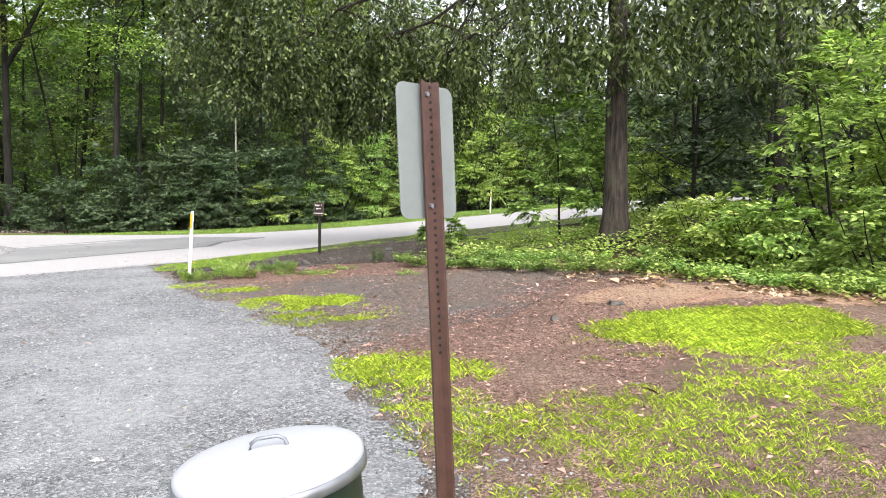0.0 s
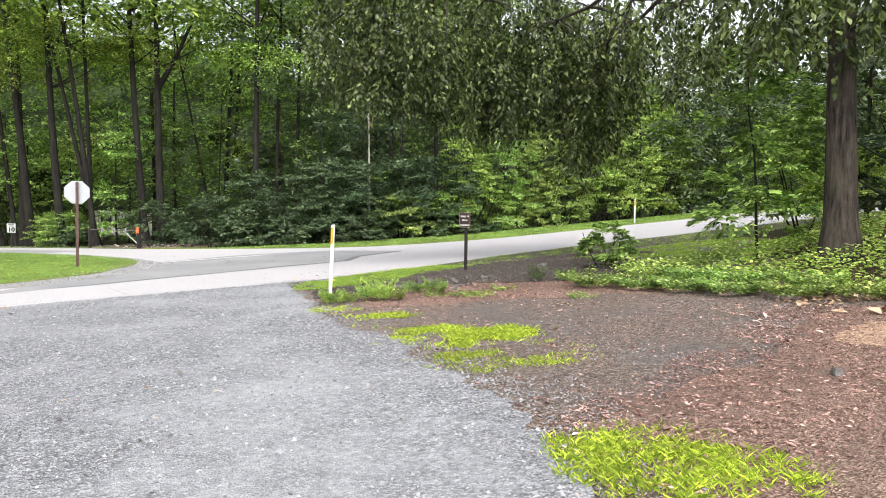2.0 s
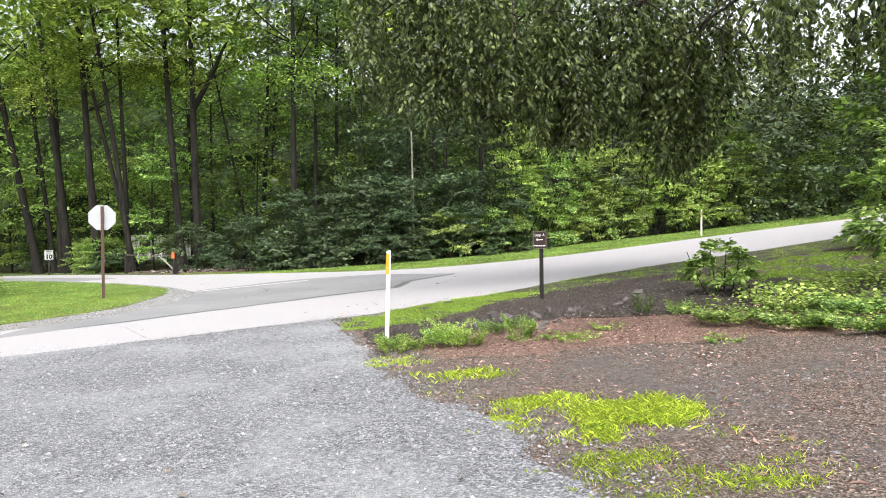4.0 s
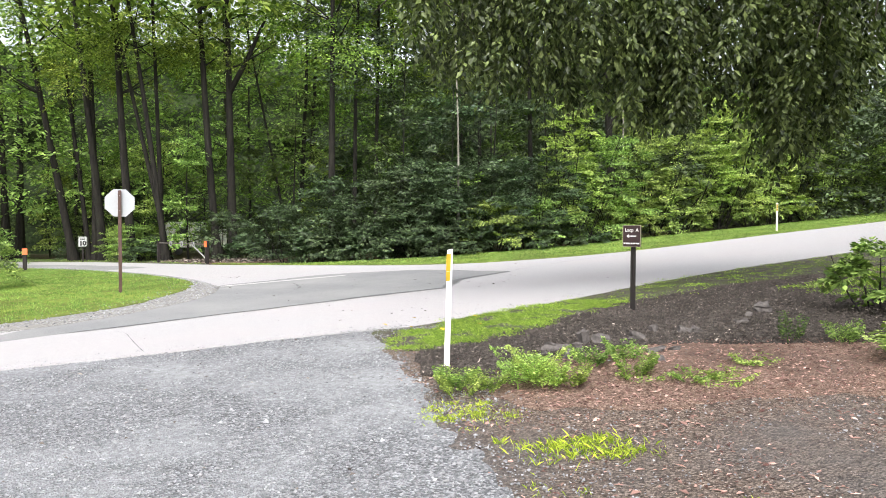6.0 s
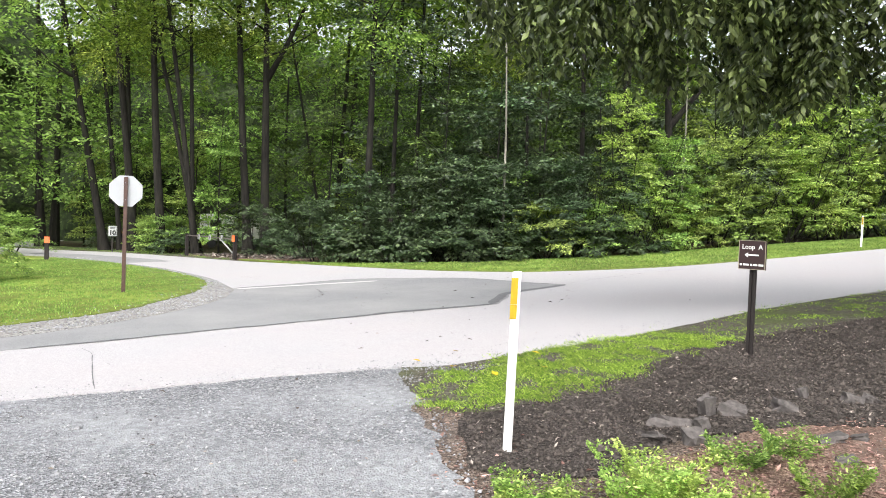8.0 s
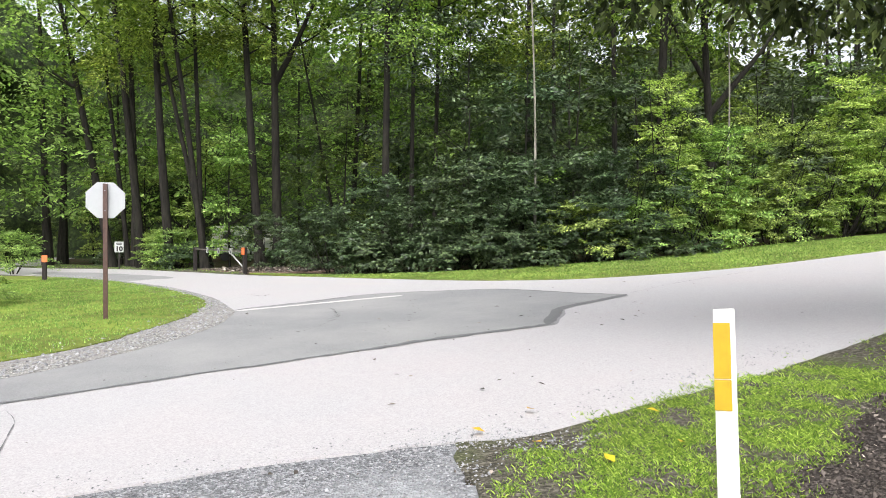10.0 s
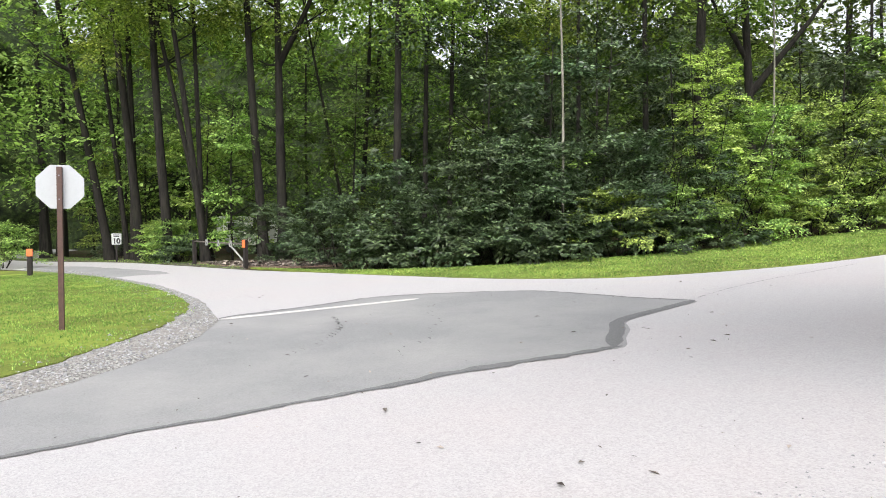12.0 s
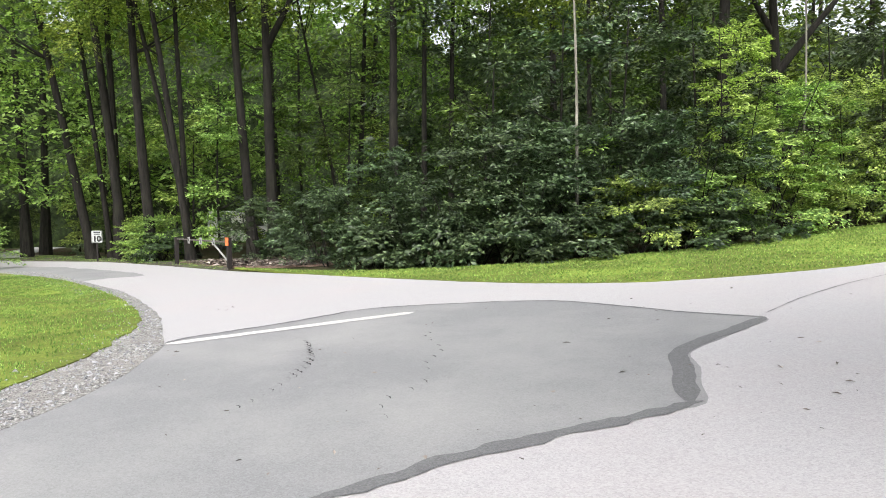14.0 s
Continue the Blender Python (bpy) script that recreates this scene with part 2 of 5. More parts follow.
M_RAIL = paint("dull_brown_rail", (0.10, 0.085, 0.075), 0.7, 0.0, 0.3)


# ---- mesh helpers ----
def h(x, y):
    """Height of the ground."""
    x = np.clip(x, -52, 16)
    y = np.clip(y, -6, 52)
    bank = 0.85 * np.exp(-((x - 5.4) ** 2 + (y - 15.0) ** 2) / 5.5)
    return -0.0088 + 0.04908 * x + 0.04323 * y + 0.00069 * x * x + 0.00071 * x * y - 0.00013 * y * y + bank


def np_mesh(name, verts, faces, mat, smooth=False):
    """verts (n, 3), faces (m, k) arrays of one face size."""
    verts, faces = np.asarray(verts, np.float32), np.asarray(faces, np.int32)
    me = bpy.data.meshes.new(name)
    k = faces.shape[1]
    me.vertices.add(len(verts))
    me.vertices.foreach_set("co", verts.ravel())
    me.loops.add(faces.size)
    me.loops.foreach_set("vertex_index", faces.ravel())
    me.polygons.add(len(faces))
    me.polygons.foreach_set("loop_start", np.arange(0, faces.size, k, dtype=np.int32))
    me.polygons.foreach_set("use_smooth", np.full(len(faces), smooth))
    me.materials.append(mat)
    me.update(calc_edges=True)
    me.validate()
    return me


def thing(name, x, y, z=None, rz=0.0, label="", category="", group="", kind=""):
    ob = new(name)
    ob.matrix_world = pose(x, y, h(x, y) if z is None else z, 0, 0, rz)
    return tagged(ob, label, category, group, kind)


def under(name, me, parent, label=""):
    ob = new(name, me)
    ob.parent = parent
    if label:
        ob["label"] = label
    return ob


def part(name, bm, mat, parent, label="", smooth=False):
    me = bpy.data.meshes.new(name)
    for f in bm.faces:
        f.smooth = smooth
    bm.to_mesh(me)
    bm.free()
    me.materials.append(mat)
    return under(name, me, parent, label)


def box(sx, sy, sz, at=(0, 0, 0), bevel=0.004, m=None):
    bm = bmesh.new()
    bmesh.ops.create_cube(bm, size=1, matrix=Matrix.Diagonal((sx, sy, sz, 1)))
    if bevel:
        bmesh.ops.bevel(bm, geom=bm.edges[:], offset=bevel, segments=2, affect="EDGES", profile=0.6)
    bmesh.ops.transform(bm, matrix=Matrix.Translation(at) @ (m or Matrix()), verts=bm.verts)
    return bm


def prism(points, depth, bevel=0.0, m=None):
    """A plate: outline in x and z, thickness along y."""
    bm = bmesh.new()
    f = bm.faces.new([bm.verts.new((x, -depth / 2, z)) for x, z in points])
    r = bmesh.ops.extrude_face_region(bm, geom=[f])
    bmesh.ops.translate(bm, verts=[v for v in r["geom"] if isinstance(v, bmesh.types.BMVert)], vec=(0, depth, 0))
    bmesh.ops.recalc_face_normals(bm, faces=bm.faces)
    if bevel:
        bmesh.ops.bevel(bm, geom=bm.edges[:], offset=bevel, segments=1, affect="EDGES")
    if m:
        bmesh.ops.transform(bm, matrix=m, verts=bm.verts)
    return bm


def lathe(profile, segs=40):
    """Turned about z; profile of (radius, z)."""
    bm = bmesh.new()
    rings = [[bm.verts.new((r * math.cos(2 * math.pi * i / segs), r * math.sin(2 * math.pi * i / segs), z)) for i in range(segs)] for r, z in profile]
    for a, b in zip(rings, rings[1:]):
        for i in range(segs):
            j = (i + 1) % segs
            bm.faces.new((a[i], a[j], b[j], b[i]))
    bm.faces.new(rings[-1])
    bm.faces.new(rings[0][::-1])
    bmesh.ops.recalc_face_normals(bm, faces=bm.faces)
    return bm


def tubes(paths, segs=8):
    """Tapered tubes: each path a list of (x, y, z, radius). Gives verts and faces."""
    vs, fs, o = [], [], 0
    ang = np.linspace(0, 2 * np.pi, segs, endpoint=False)
    for p in paths:
        p = np.asarray(p, float)
        d = np.gradient(p[:, :3], axis=0)
        d /= np.linalg.norm(d, axis=1)[:, None] + 1e-9
        ref = np.where(np.abs(d[:, 2:3]) > 0.85, np.array([[1.0, 0, 0]]), np.array([[0, 0, 1.0]]))
        u = np.cross(d, ref)
        u /= np.linalg.norm(u, axis=1)[:, None]
        w = np.cross(d, u)
        ring = p[:, None, :3] + p[:, None, 3:4] * (np.cos(ang)[None, :, None] * u[:, None] + np.sin(ang)[None, :, None] * w[:, None])
        vs.append(ring.reshape(-1, 3))
        n = len(p)
        i, j = np.meshgrid(np.arange(n - 1), np.arange(segs), indexing="ij")
        a, b = i * segs + j, i * segs + (j + 1) % segs
        fs.append(np.stack([a, b, b + segs, a + segs], -1).reshape(-1, 4) + o)
        o += n * segs
    return np.concatenate(vs), np.concatenate(fs)


def leaves(pos, way, up, length, width, fold=0.12):
    """One folded diamond for every leaf."""
    n = len(pos)
    way = way / (np.linalg.norm(way, axis=1)[:, None] + 1e-9)
    side = np.cross(way, up)
    side /= np.linalg.norm(side, axis=1)[:, None] + 1e-9
    nor = np.cross(side, way)
    L, W = length[:, None], width[:, None]
    v = np.stack([pos, pos + way * L * 0.45 + side * W * 0.5 + nor * W * fold, pos + way * L, pos + way * L * 0.45 - side * W * 0.5 + nor * W * fold], 1)
    return v.reshape(-1, 3), np.arange(4 * n).reshape(n, 4)


def sprays(rng, centre, way, radius, per, leaf, droop=0.35, flat=0.35):
    """Leafy twig fans: per leaves on each fan that grows from centre along way."""
    k = len(centre)
    way = way / (np.linalg.norm(way, axis=1)[:, None] + 1e-9)
    side = np.cross(way, np.array([[0, 0, 1.0]]))
    side /= np.linalg.norm(side, axis=1)[:, None] + 1e-9
    u = rng.random((k, per)) ** 0.75
    v = rng.uniform(-1, 1, (k, per)) * 0.62 * np.sin(np.pi * np.clip(u * 0.8 + 0.12, 0, 1))
    R = radius[:, None]
    p = centre[:, None] + way[:, None] * (u * R)[..., None] + side[:, None] * (v * R)[..., None]
    p[..., 2] += -droop * R * u * u + rng.normal(0, 0.05, (k, per)) * R
    d = way[:, None] * 0.8 + side[:, None] * (np.sign(v) * 0.9 + rng.normal(0, 0.4, (k, per)))[..., None] + rng.normal(0, 0.25, (k, per, 3))
    d[..., 2] -= 0.25 + droop * u
    up = np.zeros((k, per, 3))
    up[..., 2] = 1
    up += way[:, None] * np.array([0.75, 0.75, 0.0])
    up += rng.normal(0, flat, (k, per, 3))
    n = k * per
    L = leaf * rng.uniform(0.65, 1.3, n)
    return leaves(p.reshape(n, 3), d.reshape(n, 3), up.reshape(n, 3), L, L * rng.uniform(0.42, 0.62, n))


def join(*pairs):
    vs, fs, o = [], [], 0
    for v, f in pairs:
        vs.append(v)
        fs.append(f + o)
        o += len(v)
    return np.concatenate(vs), np.concatenate(fs)


def inside(poly, x, y):
    poly = np.asarray(poly)
    ok = np.zeros(len(x), bool)
    a, b = poly, np.roll(poly, -1, 0)
    for (x1, y1), (x2, y2) in zip(a, b):
        c = (y1 > y) != (y2 > y)
        ok ^= c & (x < (x2 - x1) * (y - y1) / (y2 - y1 + 1e-12) + x1)
    return ok


def smooth_line(pts, step=0.4, closed=True):
    """A Catmull-Rom line through the corners of an outline."""
    p = np.asarray(pts, float)
    n, out = len(p), []
    for i in range(n if closed else n - 1):
        if closed:
            a, b, c, d = p[i - 1], p[i], p[(i + 1) % n], p[(i + 2) % n]
        else:
            a, b, c, d = p[max(i - 1, 0)], p[i], p[i + 1], p[min(i + 2, n - 1)]
        k = max(1, int(np.linalg.norm(c - b) / step))
        for t in np.arange(k) / k:
            out.append(0.5 * (2 * b + (c - a) * t + (2 * a - 5 * b + 4 * c - d) * t ** 2 + (3 * b - a - 3 * c + d) * t ** 3))
    if not closed:
        out.append(p[-1])
    return np.array(out)


def sheet(name, outline, lift, mat, label, category, ragged=0.0, step=0.5, fine=0.25, thick=0.05, seed=1, rounded=True):
    """A piece of ground cover that follows the ground, with a real edge."""
    rng = np.random.default_rng(seed)
    line = smooth_line(outline, fine) if rounded else np.asarray(outline, float)
    if ragged:
        line = line + np.array([[noise.noise((px * 1.7, py * 1.7, seed)) + 0.7 * noise.noise((px * 6, py * 6, seed + 5)), noise.noise((px * 1.7, py * 1.7, seed + 9)) + 0.7 * noise.noise((px * 6, py * 6, seed + 3))] for px, py in line]) * ragged
    lo, hi = line.min(0), line.max(0)
    gx, gy = np.meshgrid(np.arange(lo[0], hi[0], step), np.arange(lo[1], hi[1], step))
    gx, gy = gx.ravel() + rng.uniform(-0.2, 0.2, gx.size) * step, gy.ravel() + rng.uniform(-0.2, 0.2, gy.size) * step
    ok = inside(line, gx, gy)
    pts = [Vector(p) for p in line] + [Vector((a, b)) for a, b in zip(gx[ok], gy[ok])]
    n = len(line)
    v2, _, f2, *_ = geometry.delaunay_2d_cdt(pts, [(i, (i + 1) % n) for i in range(n)], [], 1, 1e-4)
    xy = np.array([tuple(p) for p in v2])
    top = np.c_[xy, h(xy[:, 0], xy[:, 1]) + lift]
    bm = bmesh.new()
    bv = [bm.verts.new(p) for p in top]
    for f in f2:
        bm.faces.new([bv[i] for i in f])
    edges = [e for e in bm.edges if e.is_boundary]
    r = bmesh.ops.extrude_edge_only(bm, edges=edges)
    bmesh.ops.translate(bm, verts=[g for g in r["geom"] if isinstance(g, bmesh.types.BMVert)], vec=(0, 0, -thick))
    bmesh.ops.recalc_face_normals(bm, faces=bm.faces)
    me = bpy.data.meshes.new(name)
    bm.to_mesh(me)
    bm.free()
    me.materials.append(mat)
    return tagged(new(name, me), label, category, kind="structure")


def scatter(rng, poly, count, patchy=0.0, scale=1.0):
    """Random places inside an outline; patchy thins them out by a noise."""
    poly = np.asarray(poly, float)
    lo, hi = poly.min(0), poly.max(0)
    p = lo + rng.random((int(count * 4), 2)) * (hi - lo)
    if patchy:
        fray = np.array([(noise.noise((a * 2.6, b * 2.6, 1.1)), noise.noise((a * 2.6, b * 2.6, 5.1))) for a, b in p]) * 0.3 + rng.normal(0, 0.06, p.shape)
    else:
        fray = np.zeros_like(p)
    p = p[inside(poly, p[:, 0] + fray[:, 0], p[:, 1] + fray[:, 1])]
    if patchy:
        keep = np.array([noise.noise((a * scale, b * scale, 3.3)) + 0.5 * noise.noise((a * scale * 3, b * scale * 3, 7.7)) for a, b in p]) > patchy - 1 + rng.normal(0, 0.12, len(p))
        p = p[keep]
    return p[:count]


def blades(rng, xy, height, width, lift=0.0, bend=0.6):
    """Grass blades: a bent strip of two faces that narrows to a tip."""
    n = len(xy)
    a = rng.uniform(0, 2 * np.pi, n)
    d = np.c_[np.cos(a), np.sin(a), np.zeros(n)]
    s = np.c_[-np.sin(a), np.cos(a), np.zeros(n)]
    H = height * rng.uniform(0.5, 1.35, n)[:, None]
    W = width * rng.uniform(0.7, 1.3, n)[:, None]
    B = bend * rng.uniform(0.3, 1.4, n)[:, None] * H
    z = np.array([[0, 0, 1.0]])
    base = np.c_[xy, h(xy[:, 0], xy[:, 1]) + lift]
    v = np.stack([base - s * W / 2, base + s * W / 2, base + d * B + z * H * 0.95, base + d * B * 0.35 + z * H * 0.6 - s * W * 0.5], 1)
    return v.reshape(-1, 3), np.arange(4 * n).reshape(n, 4)


def tufts(rng, xy, per, spread):
    """Blade places gathered into tufts of uneven size."""
    n = len(xy)
    s = spread * rng.lognormal(0, 0.4, n)
    p = xy[:, None] + rng.normal(0, 1, (n, per, 2)) * s[:, None, None]
    return p.reshape(-1, 2)


def stones(rng, xy, size, lift, squash=0.6):
    """Small angular stones of eight faces."""
    n = len(xy)
    o = np.array([[1, 0, 0], [-1, 0, 0], [0, 1, 0], [0, -1, 0], [0, 0, 1], [0, 0, -1]], float)
    a = rng.uniform(0, 2 * np.pi, n)
    c, s = np.cos(a), np.sin(a)
    S = size * rng.lognormal(0, 0.35, n)[:, None, None] * 0.5
    v = o[None] * rng.uniform(0.55, 1.25, (n, 6, 1)) * np.array([[[1, 0.8, squash]]]) + rng.normal(0, 0.15, (n, 6, 3))
    v = np.stack([v[..., 0] * c[:, None] - v[..., 1] * s[:, None], v[..., 0] * s[:, None] + v[..., 1] * c[:, None], v[..., 2]], -1) * S
    v += np.c_[xy, h(xy[:, 0], xy[:, 1]) + lift][:, None]
    f = np.array([[0, 2, 4], [2, 1, 4], [1, 3, 4], [3, 0, 4], [2, 0, 5], [1, 2, 5], [3, 1, 5], [0, 3, 5]])
    return v.reshape(-1, 3), (f[None] + 6 * np.arange(n)[:, None, None]).reshape(-1, 3)


def flakes(rng, xy, size, lift, slim=0.5, tilt=0.35):
    """Dead leaves and chips that lie about."""
    n = len(xy)
    a = rng.uniform(0, 2 * np.pi, n)
    d = np.c_[np.cos(a), np.sin(a), rng.normal(0, tilt * 0.6, n)]
    up = np.c_[rng.normal(0, tilt, (n, 2)), np.ones(n)]
    L = size * rng.lognormal(0, 0.4, n)
    return leaves(np.c_[xy, h(xy[:, 0], xy[:, 1]) + lift], d, up, L, L * slim * rng.uniform(0.6, 1.3, n), 0.25)


def stuff(name, pair, mat, label, category):
    return tagged(new(name, np_mesh(name, *pair, mat)), label, category, kind="stuff")


# ---- ground ----
def far_steps(a, b, fine):
    inner = np.arange(a, b + 0.01, fine)
    out = np.array([2.0, 6, 14, 30, 60, 120, 250, 500, 1000, 2000])
    return np.concatenate([a - out[::-1], inner, b + out])


gx, gy = np.meshgrid(far_steps(-64, 30, 1.0), far_steps(-22, 70, 1.0), indexing="ij")
ni, nj = gx.shape
ii, jj = np.meshgrid(np.arange(ni - 1), np.arange(nj - 1), indexing="ij")
quad = np.stack([ii * nj + jj, (ii + 1) * nj + jj, (ii + 1) * nj + jj + 1, ii * nj + jj + 1], -1).reshape(-1, 4)
gv = np.c_[gx.ravel(), gy.ravel(), h(gx, gy).ravel() - 0.04]
tagged(new("ground", np_mesh("ground", gv, quad, M_FOREST)), "brown leaf-littered forest floor with mossy green stains", "ground", kind="structure")

DIRT_EDGE = [(-6.5, 15.3), (-5.4, 13.2), (-4.65, 11.9), (-3.8, 10.5), (-2.75, 9.4), (-2.35, 8.7), (-1.87, 7.9), (-1.3, 7.2), (-0.95, 6.25), (-0.66, 5.3), (-0.22, 4.3), (0.0, 3.3), (0.12, 1.0), (0.3, -3.0)]
ROAD_NEAR = [(-43, -17), (-27, -2), (-16, 8.3), (-10.9, 12.5), (-9.1, 13.9), (-8.0, 14.85), (-7.3, 15.35), (-6.75, 15.65), (-6.33, 15.86), (-6.02, 16.25), (-5.56, 16.87), (-5.0, 17.6), (-4.48, 18.3), (-3.6, 19.7), (-2.45, 21.5), (-0.3, 24.1), (2.57, 26.9), (7, 31), (14, 36), (30, 46)]
ROAD_FAR = [(26, 53), (12, 45.5), (7, 42), (2.5, 38.4), (-1, 34.8), (-4.5, 31.2), (-7.8, 29.5), (-9.6, 29.4), (-11.7, 29.9), (-14.4, 31.1), (-18.3, 33), (-23.5, 35.3), (-30, 38.8), (-38, 42.4), (-46, 43.5), (-60, 46)]
GATE_LITTER = [(-31.5, 41.6), (-28, 38.9), (-25.3, 37.4), (-21.8, 36.7), (-20.5, 37.6), (-23, 39.6), (-28, 43)]
GRASS_LOT_B = [(-2.17, 8.86), (-1.48, 8.70), (-1.21, 8.09), (-1.61, 7.86), (-2.00, 8.36)]
LAWN_BACK = [(-24.5, 36.8), (-18.6, 34.3), (-15, 34.4), (-12.4, 34.9), (-10.6, 36), (-8.9, 37), (-6.2, 39.3), (-3, 43.6), (0.8, 46.8), (6, 50), (20, 59)]
ISLE = [(-13.9, 19.1), (-14.2, 20), (-14.6, 21.3), (-15.2, 22.6), (-16.5, 24.45), (-18.3, 26.1), (-22.1, 28.8), (-27.9, 32.2), (-33.1, 34.4), (-37, 35.2), (-46, 34), (-50, 18), (-40, 5), (-28, 3.5), (-18.5, 12.5), (-15.0, 15.6), (-14.1, 17.4)]
ROAD_ISLE = [(-60, 39), (-46, 37.5), (-36, 36.2), (-32.5, 35.2), (-27.8, 32.5), (-22.0, 29.1), (-18.1, 26.25), (-16.2, 24.6), (-15.1, 23.5), (-14.5, 22.9), (-13.9, 22), (-13.3, 20.8), (-13.0, 19.8), (-12.85, 18.6), (-12.95, 16.8), (-13.7, 15.2), (-17, 11.6), (-27, 2.5), (-47, -15)]
PATCH = [(-12.9, 14.3), (-12.1, 15.35), (-11.44, 16.15), (-10.92, 16.92), (-10.47, 17.52), (-10.02, 18.03), (-9.72, 18.45), (-9.3, 18.95), (-9.03, 19.28), (-8.68, 19.78), (-8.36, 20.1), (-7.98, 20.5), (-7.45, 21.03), (-7.22, 21.28), (-7.27, 21.8), (-7.31, 22.43), (-7.43, 23.03), (-7.23, 23.61), (-6.94, 24.28), (-6.63, 25.2), (-7.71, 25.7), (-8.6, 26.3), (-9.41, 26.78), (-10.2, 26.98), (-11.54, 26.75), (-12.62, 26.4), (-13.14, 26.0), (-13.45, 25.2), (-13.95, 24.3), (-14.5, 23.4), (-14.4, 22.85), (-13.9, 22.05), (-13.35, 20.8), (-13.05, 19.6), (-12.9, 18.4), (-13.0, 16.8), (-13.3, 15.6)]
ROAD_WORN = [(-40.02, 38.38), (-36.07, 38.64), (-26.95, 34.61), (-26.8, 32.97), (-26.62, 31.7), (-22.87, 29.77), (-21.43, 28.63), (-23.95, 29.66), (-27.84, 31.23), (-33.81, 34.06)]
VERGE = [(-6.75, 15.62), (-6.45, 15.95), (-6.12, 16.35), (-5.66, 16.97), (-5.1, 17.7), (-4.58, 18.4), (-3.7, 19.8), (-2.55, 21.6), (-0.3, 24.0), (2.57, 26.8), (7, 30.9), (14, 35.8), (15, 33.5), (9, 29.3), (4, 25), (0.5, 21.8), (-1.4, 20.2), (-3.05, 18.45), (-3.8, 17.3), (-4.35, 16.0), (-4.95, 14.8), (-5.6, 14.2), (-6.45, 15.0)]
GRASS_START = [(-0.88, 6.0), (-0.48, 6.4), (0.3, 6.25), (0.42, 5.6), (0.1, 5.2), (0.6, 4.7), (1.25, 5.0), (2.3, 5.4), (2.5, 5.75), (1.6, 5.95), (1.65, 6.9), (2.2, 7.6), (3.2, 8.1), (3.9, 7.0), (5.5, 6.7), (9, 5), (9, -2), (0.8, -2), (0.4, 1), (0.35, 3), (-0.1, 4.2), (-0.5, 5.2)]
GRASS_LOT = [(-2.8, 9.9), (-2.13, 10.2), (-1.30, 10.0), (-1.15, 9.5), (-1.70, 9.15), (-1.97, 8.85), (-2.44, 8.95)]
LITTER_A = [(-0.6, 6.8), (0.3, 7.6), (1.2, 8.6), (2, 10.4), (3.4, 11), (4.6, 9.4), (4.4, 8), (3.2, 8), (1.9, 7.2), (1.5, 5.6), (0.2, 5.0), (-0.5, 6.2)]
LITTER_C = [(-0.15, 4.6), (0.3, 5.3), (1.6, 5.8), (3, 8.2), (5, 8.4), (14, 5.5), (14, -14), (0.9, -14), (0.6, 0.6), (0.25, 3.2)]
LITTER_B = [(-4.3, 12.6), (-3.7, 13.8), (-2.6, 14.8), (-1.5, 14.9), (0.2, 14.8), (0.8, 12.9), (-1.2, 12.6), (-2.5, 12.2), (-3.7, 11.9)]
MULCH = [(-5.6, 14.3), (-4.95, 14.9), (-4.35, 16.1), (-3.8, 17.4), (-3.05, 18.5), (-1.4, 20.3), (0.6, 21.8), (1.5, 18), (0.6, 15), (-1.5, 14.6), (-2.8, 14.6), (-3.8, 13.9), (-4.4, 13.0), (-5.1, 12.9), (-5.3, 13.5)]
DIRT = [(-6.4, 15.2), (-5.5, 14.5), (-4.3, 16.2), (-1.4, 20.4), (3, 25), (5, 22), (3, 16), (3.2, 12), (6, 8.5), (14, 5), (14, -15), (-0.5, -15), (-0.8, 0), (-0.7, 3.5), (-1.5, 6), (-3, 8.4), (-4.5, 10.6), (-6.2, 13)]
GRAVEL = [(-43, -17.5), (-27, -2.5), (-16, 8), (-10.9, 12.7), (-9.1, 14.1), (-8.0, 15.0), (-6.9, 15.7)] + DIRT_EDGE + [(0.8, -8), (1, -18), (-20, -24)]

sheet("ground_dirt", DIRT, 0.0, M_DIRT, "bare trodden dirt with grey grit and brown litter", "bare ground", 0.1, 0.6, seed=2)
sheet("ground_litter", LITTER_A, 0.008, M_LITTER, "reddish brown leaf litter and wood chips", "leaf litter", 0.25, 0.5, 0.12, seed=3)
sheet("ground_litter_lawn", LITTER_C, 0.004, M_LITTER, "red-brown soil and litter between grass tufts", "leaf litter", 0.2, 0.6, 0.15, seed=15)
sheet("ground_litter_bed", LITTER_B, 0.008, M_LITTER, "reddish brown leaf litter beside the mulch", "leaf litter", 0.2, 0.5, 0.12, seed=4)
sheet("ground_bare_soil", [(1.9, 9.0), (2.2, 9.7), (2.9, 10.2), (3.7, 10.0), (4.6, 9.4), (5.6, 8.4), (5.0, 8.0), (4.2, 8.6), (3.2, 8.7), (2.5, 8.3)], 0.013, M_SAND, "bare tan soil with scraps of leaf", "bare ground", 0.3, 0.5, 0.1, seed=16)
sheet("ground_mulch", MULCH, 0.014, M_MULCH, "dark brown shredded bark mulch bed", "mulch", 0.12, 0.5, 0.12, seed=5)
sheet("ground_gravel", GRAVEL, 0.006, M_GRAVEL, "loose grey crushed gravel parking area", "gravel", 0.2, 0.8, 0.08, seed=6)
sheet("ground_verge", VERGE, 0.018, M_VERGE, "grassy verge along the road edge", "verge", 0.08, 0.6, 0.15, seed=7)
road = sheet("road", ROAD_NEAR + ROAD_FAR + ROAD_ISLE, 0.022, M_ROAD, "pale weathered asphalt road junction with fine cracks", "road", 0.03, 0.8, 0.2, seed=8)
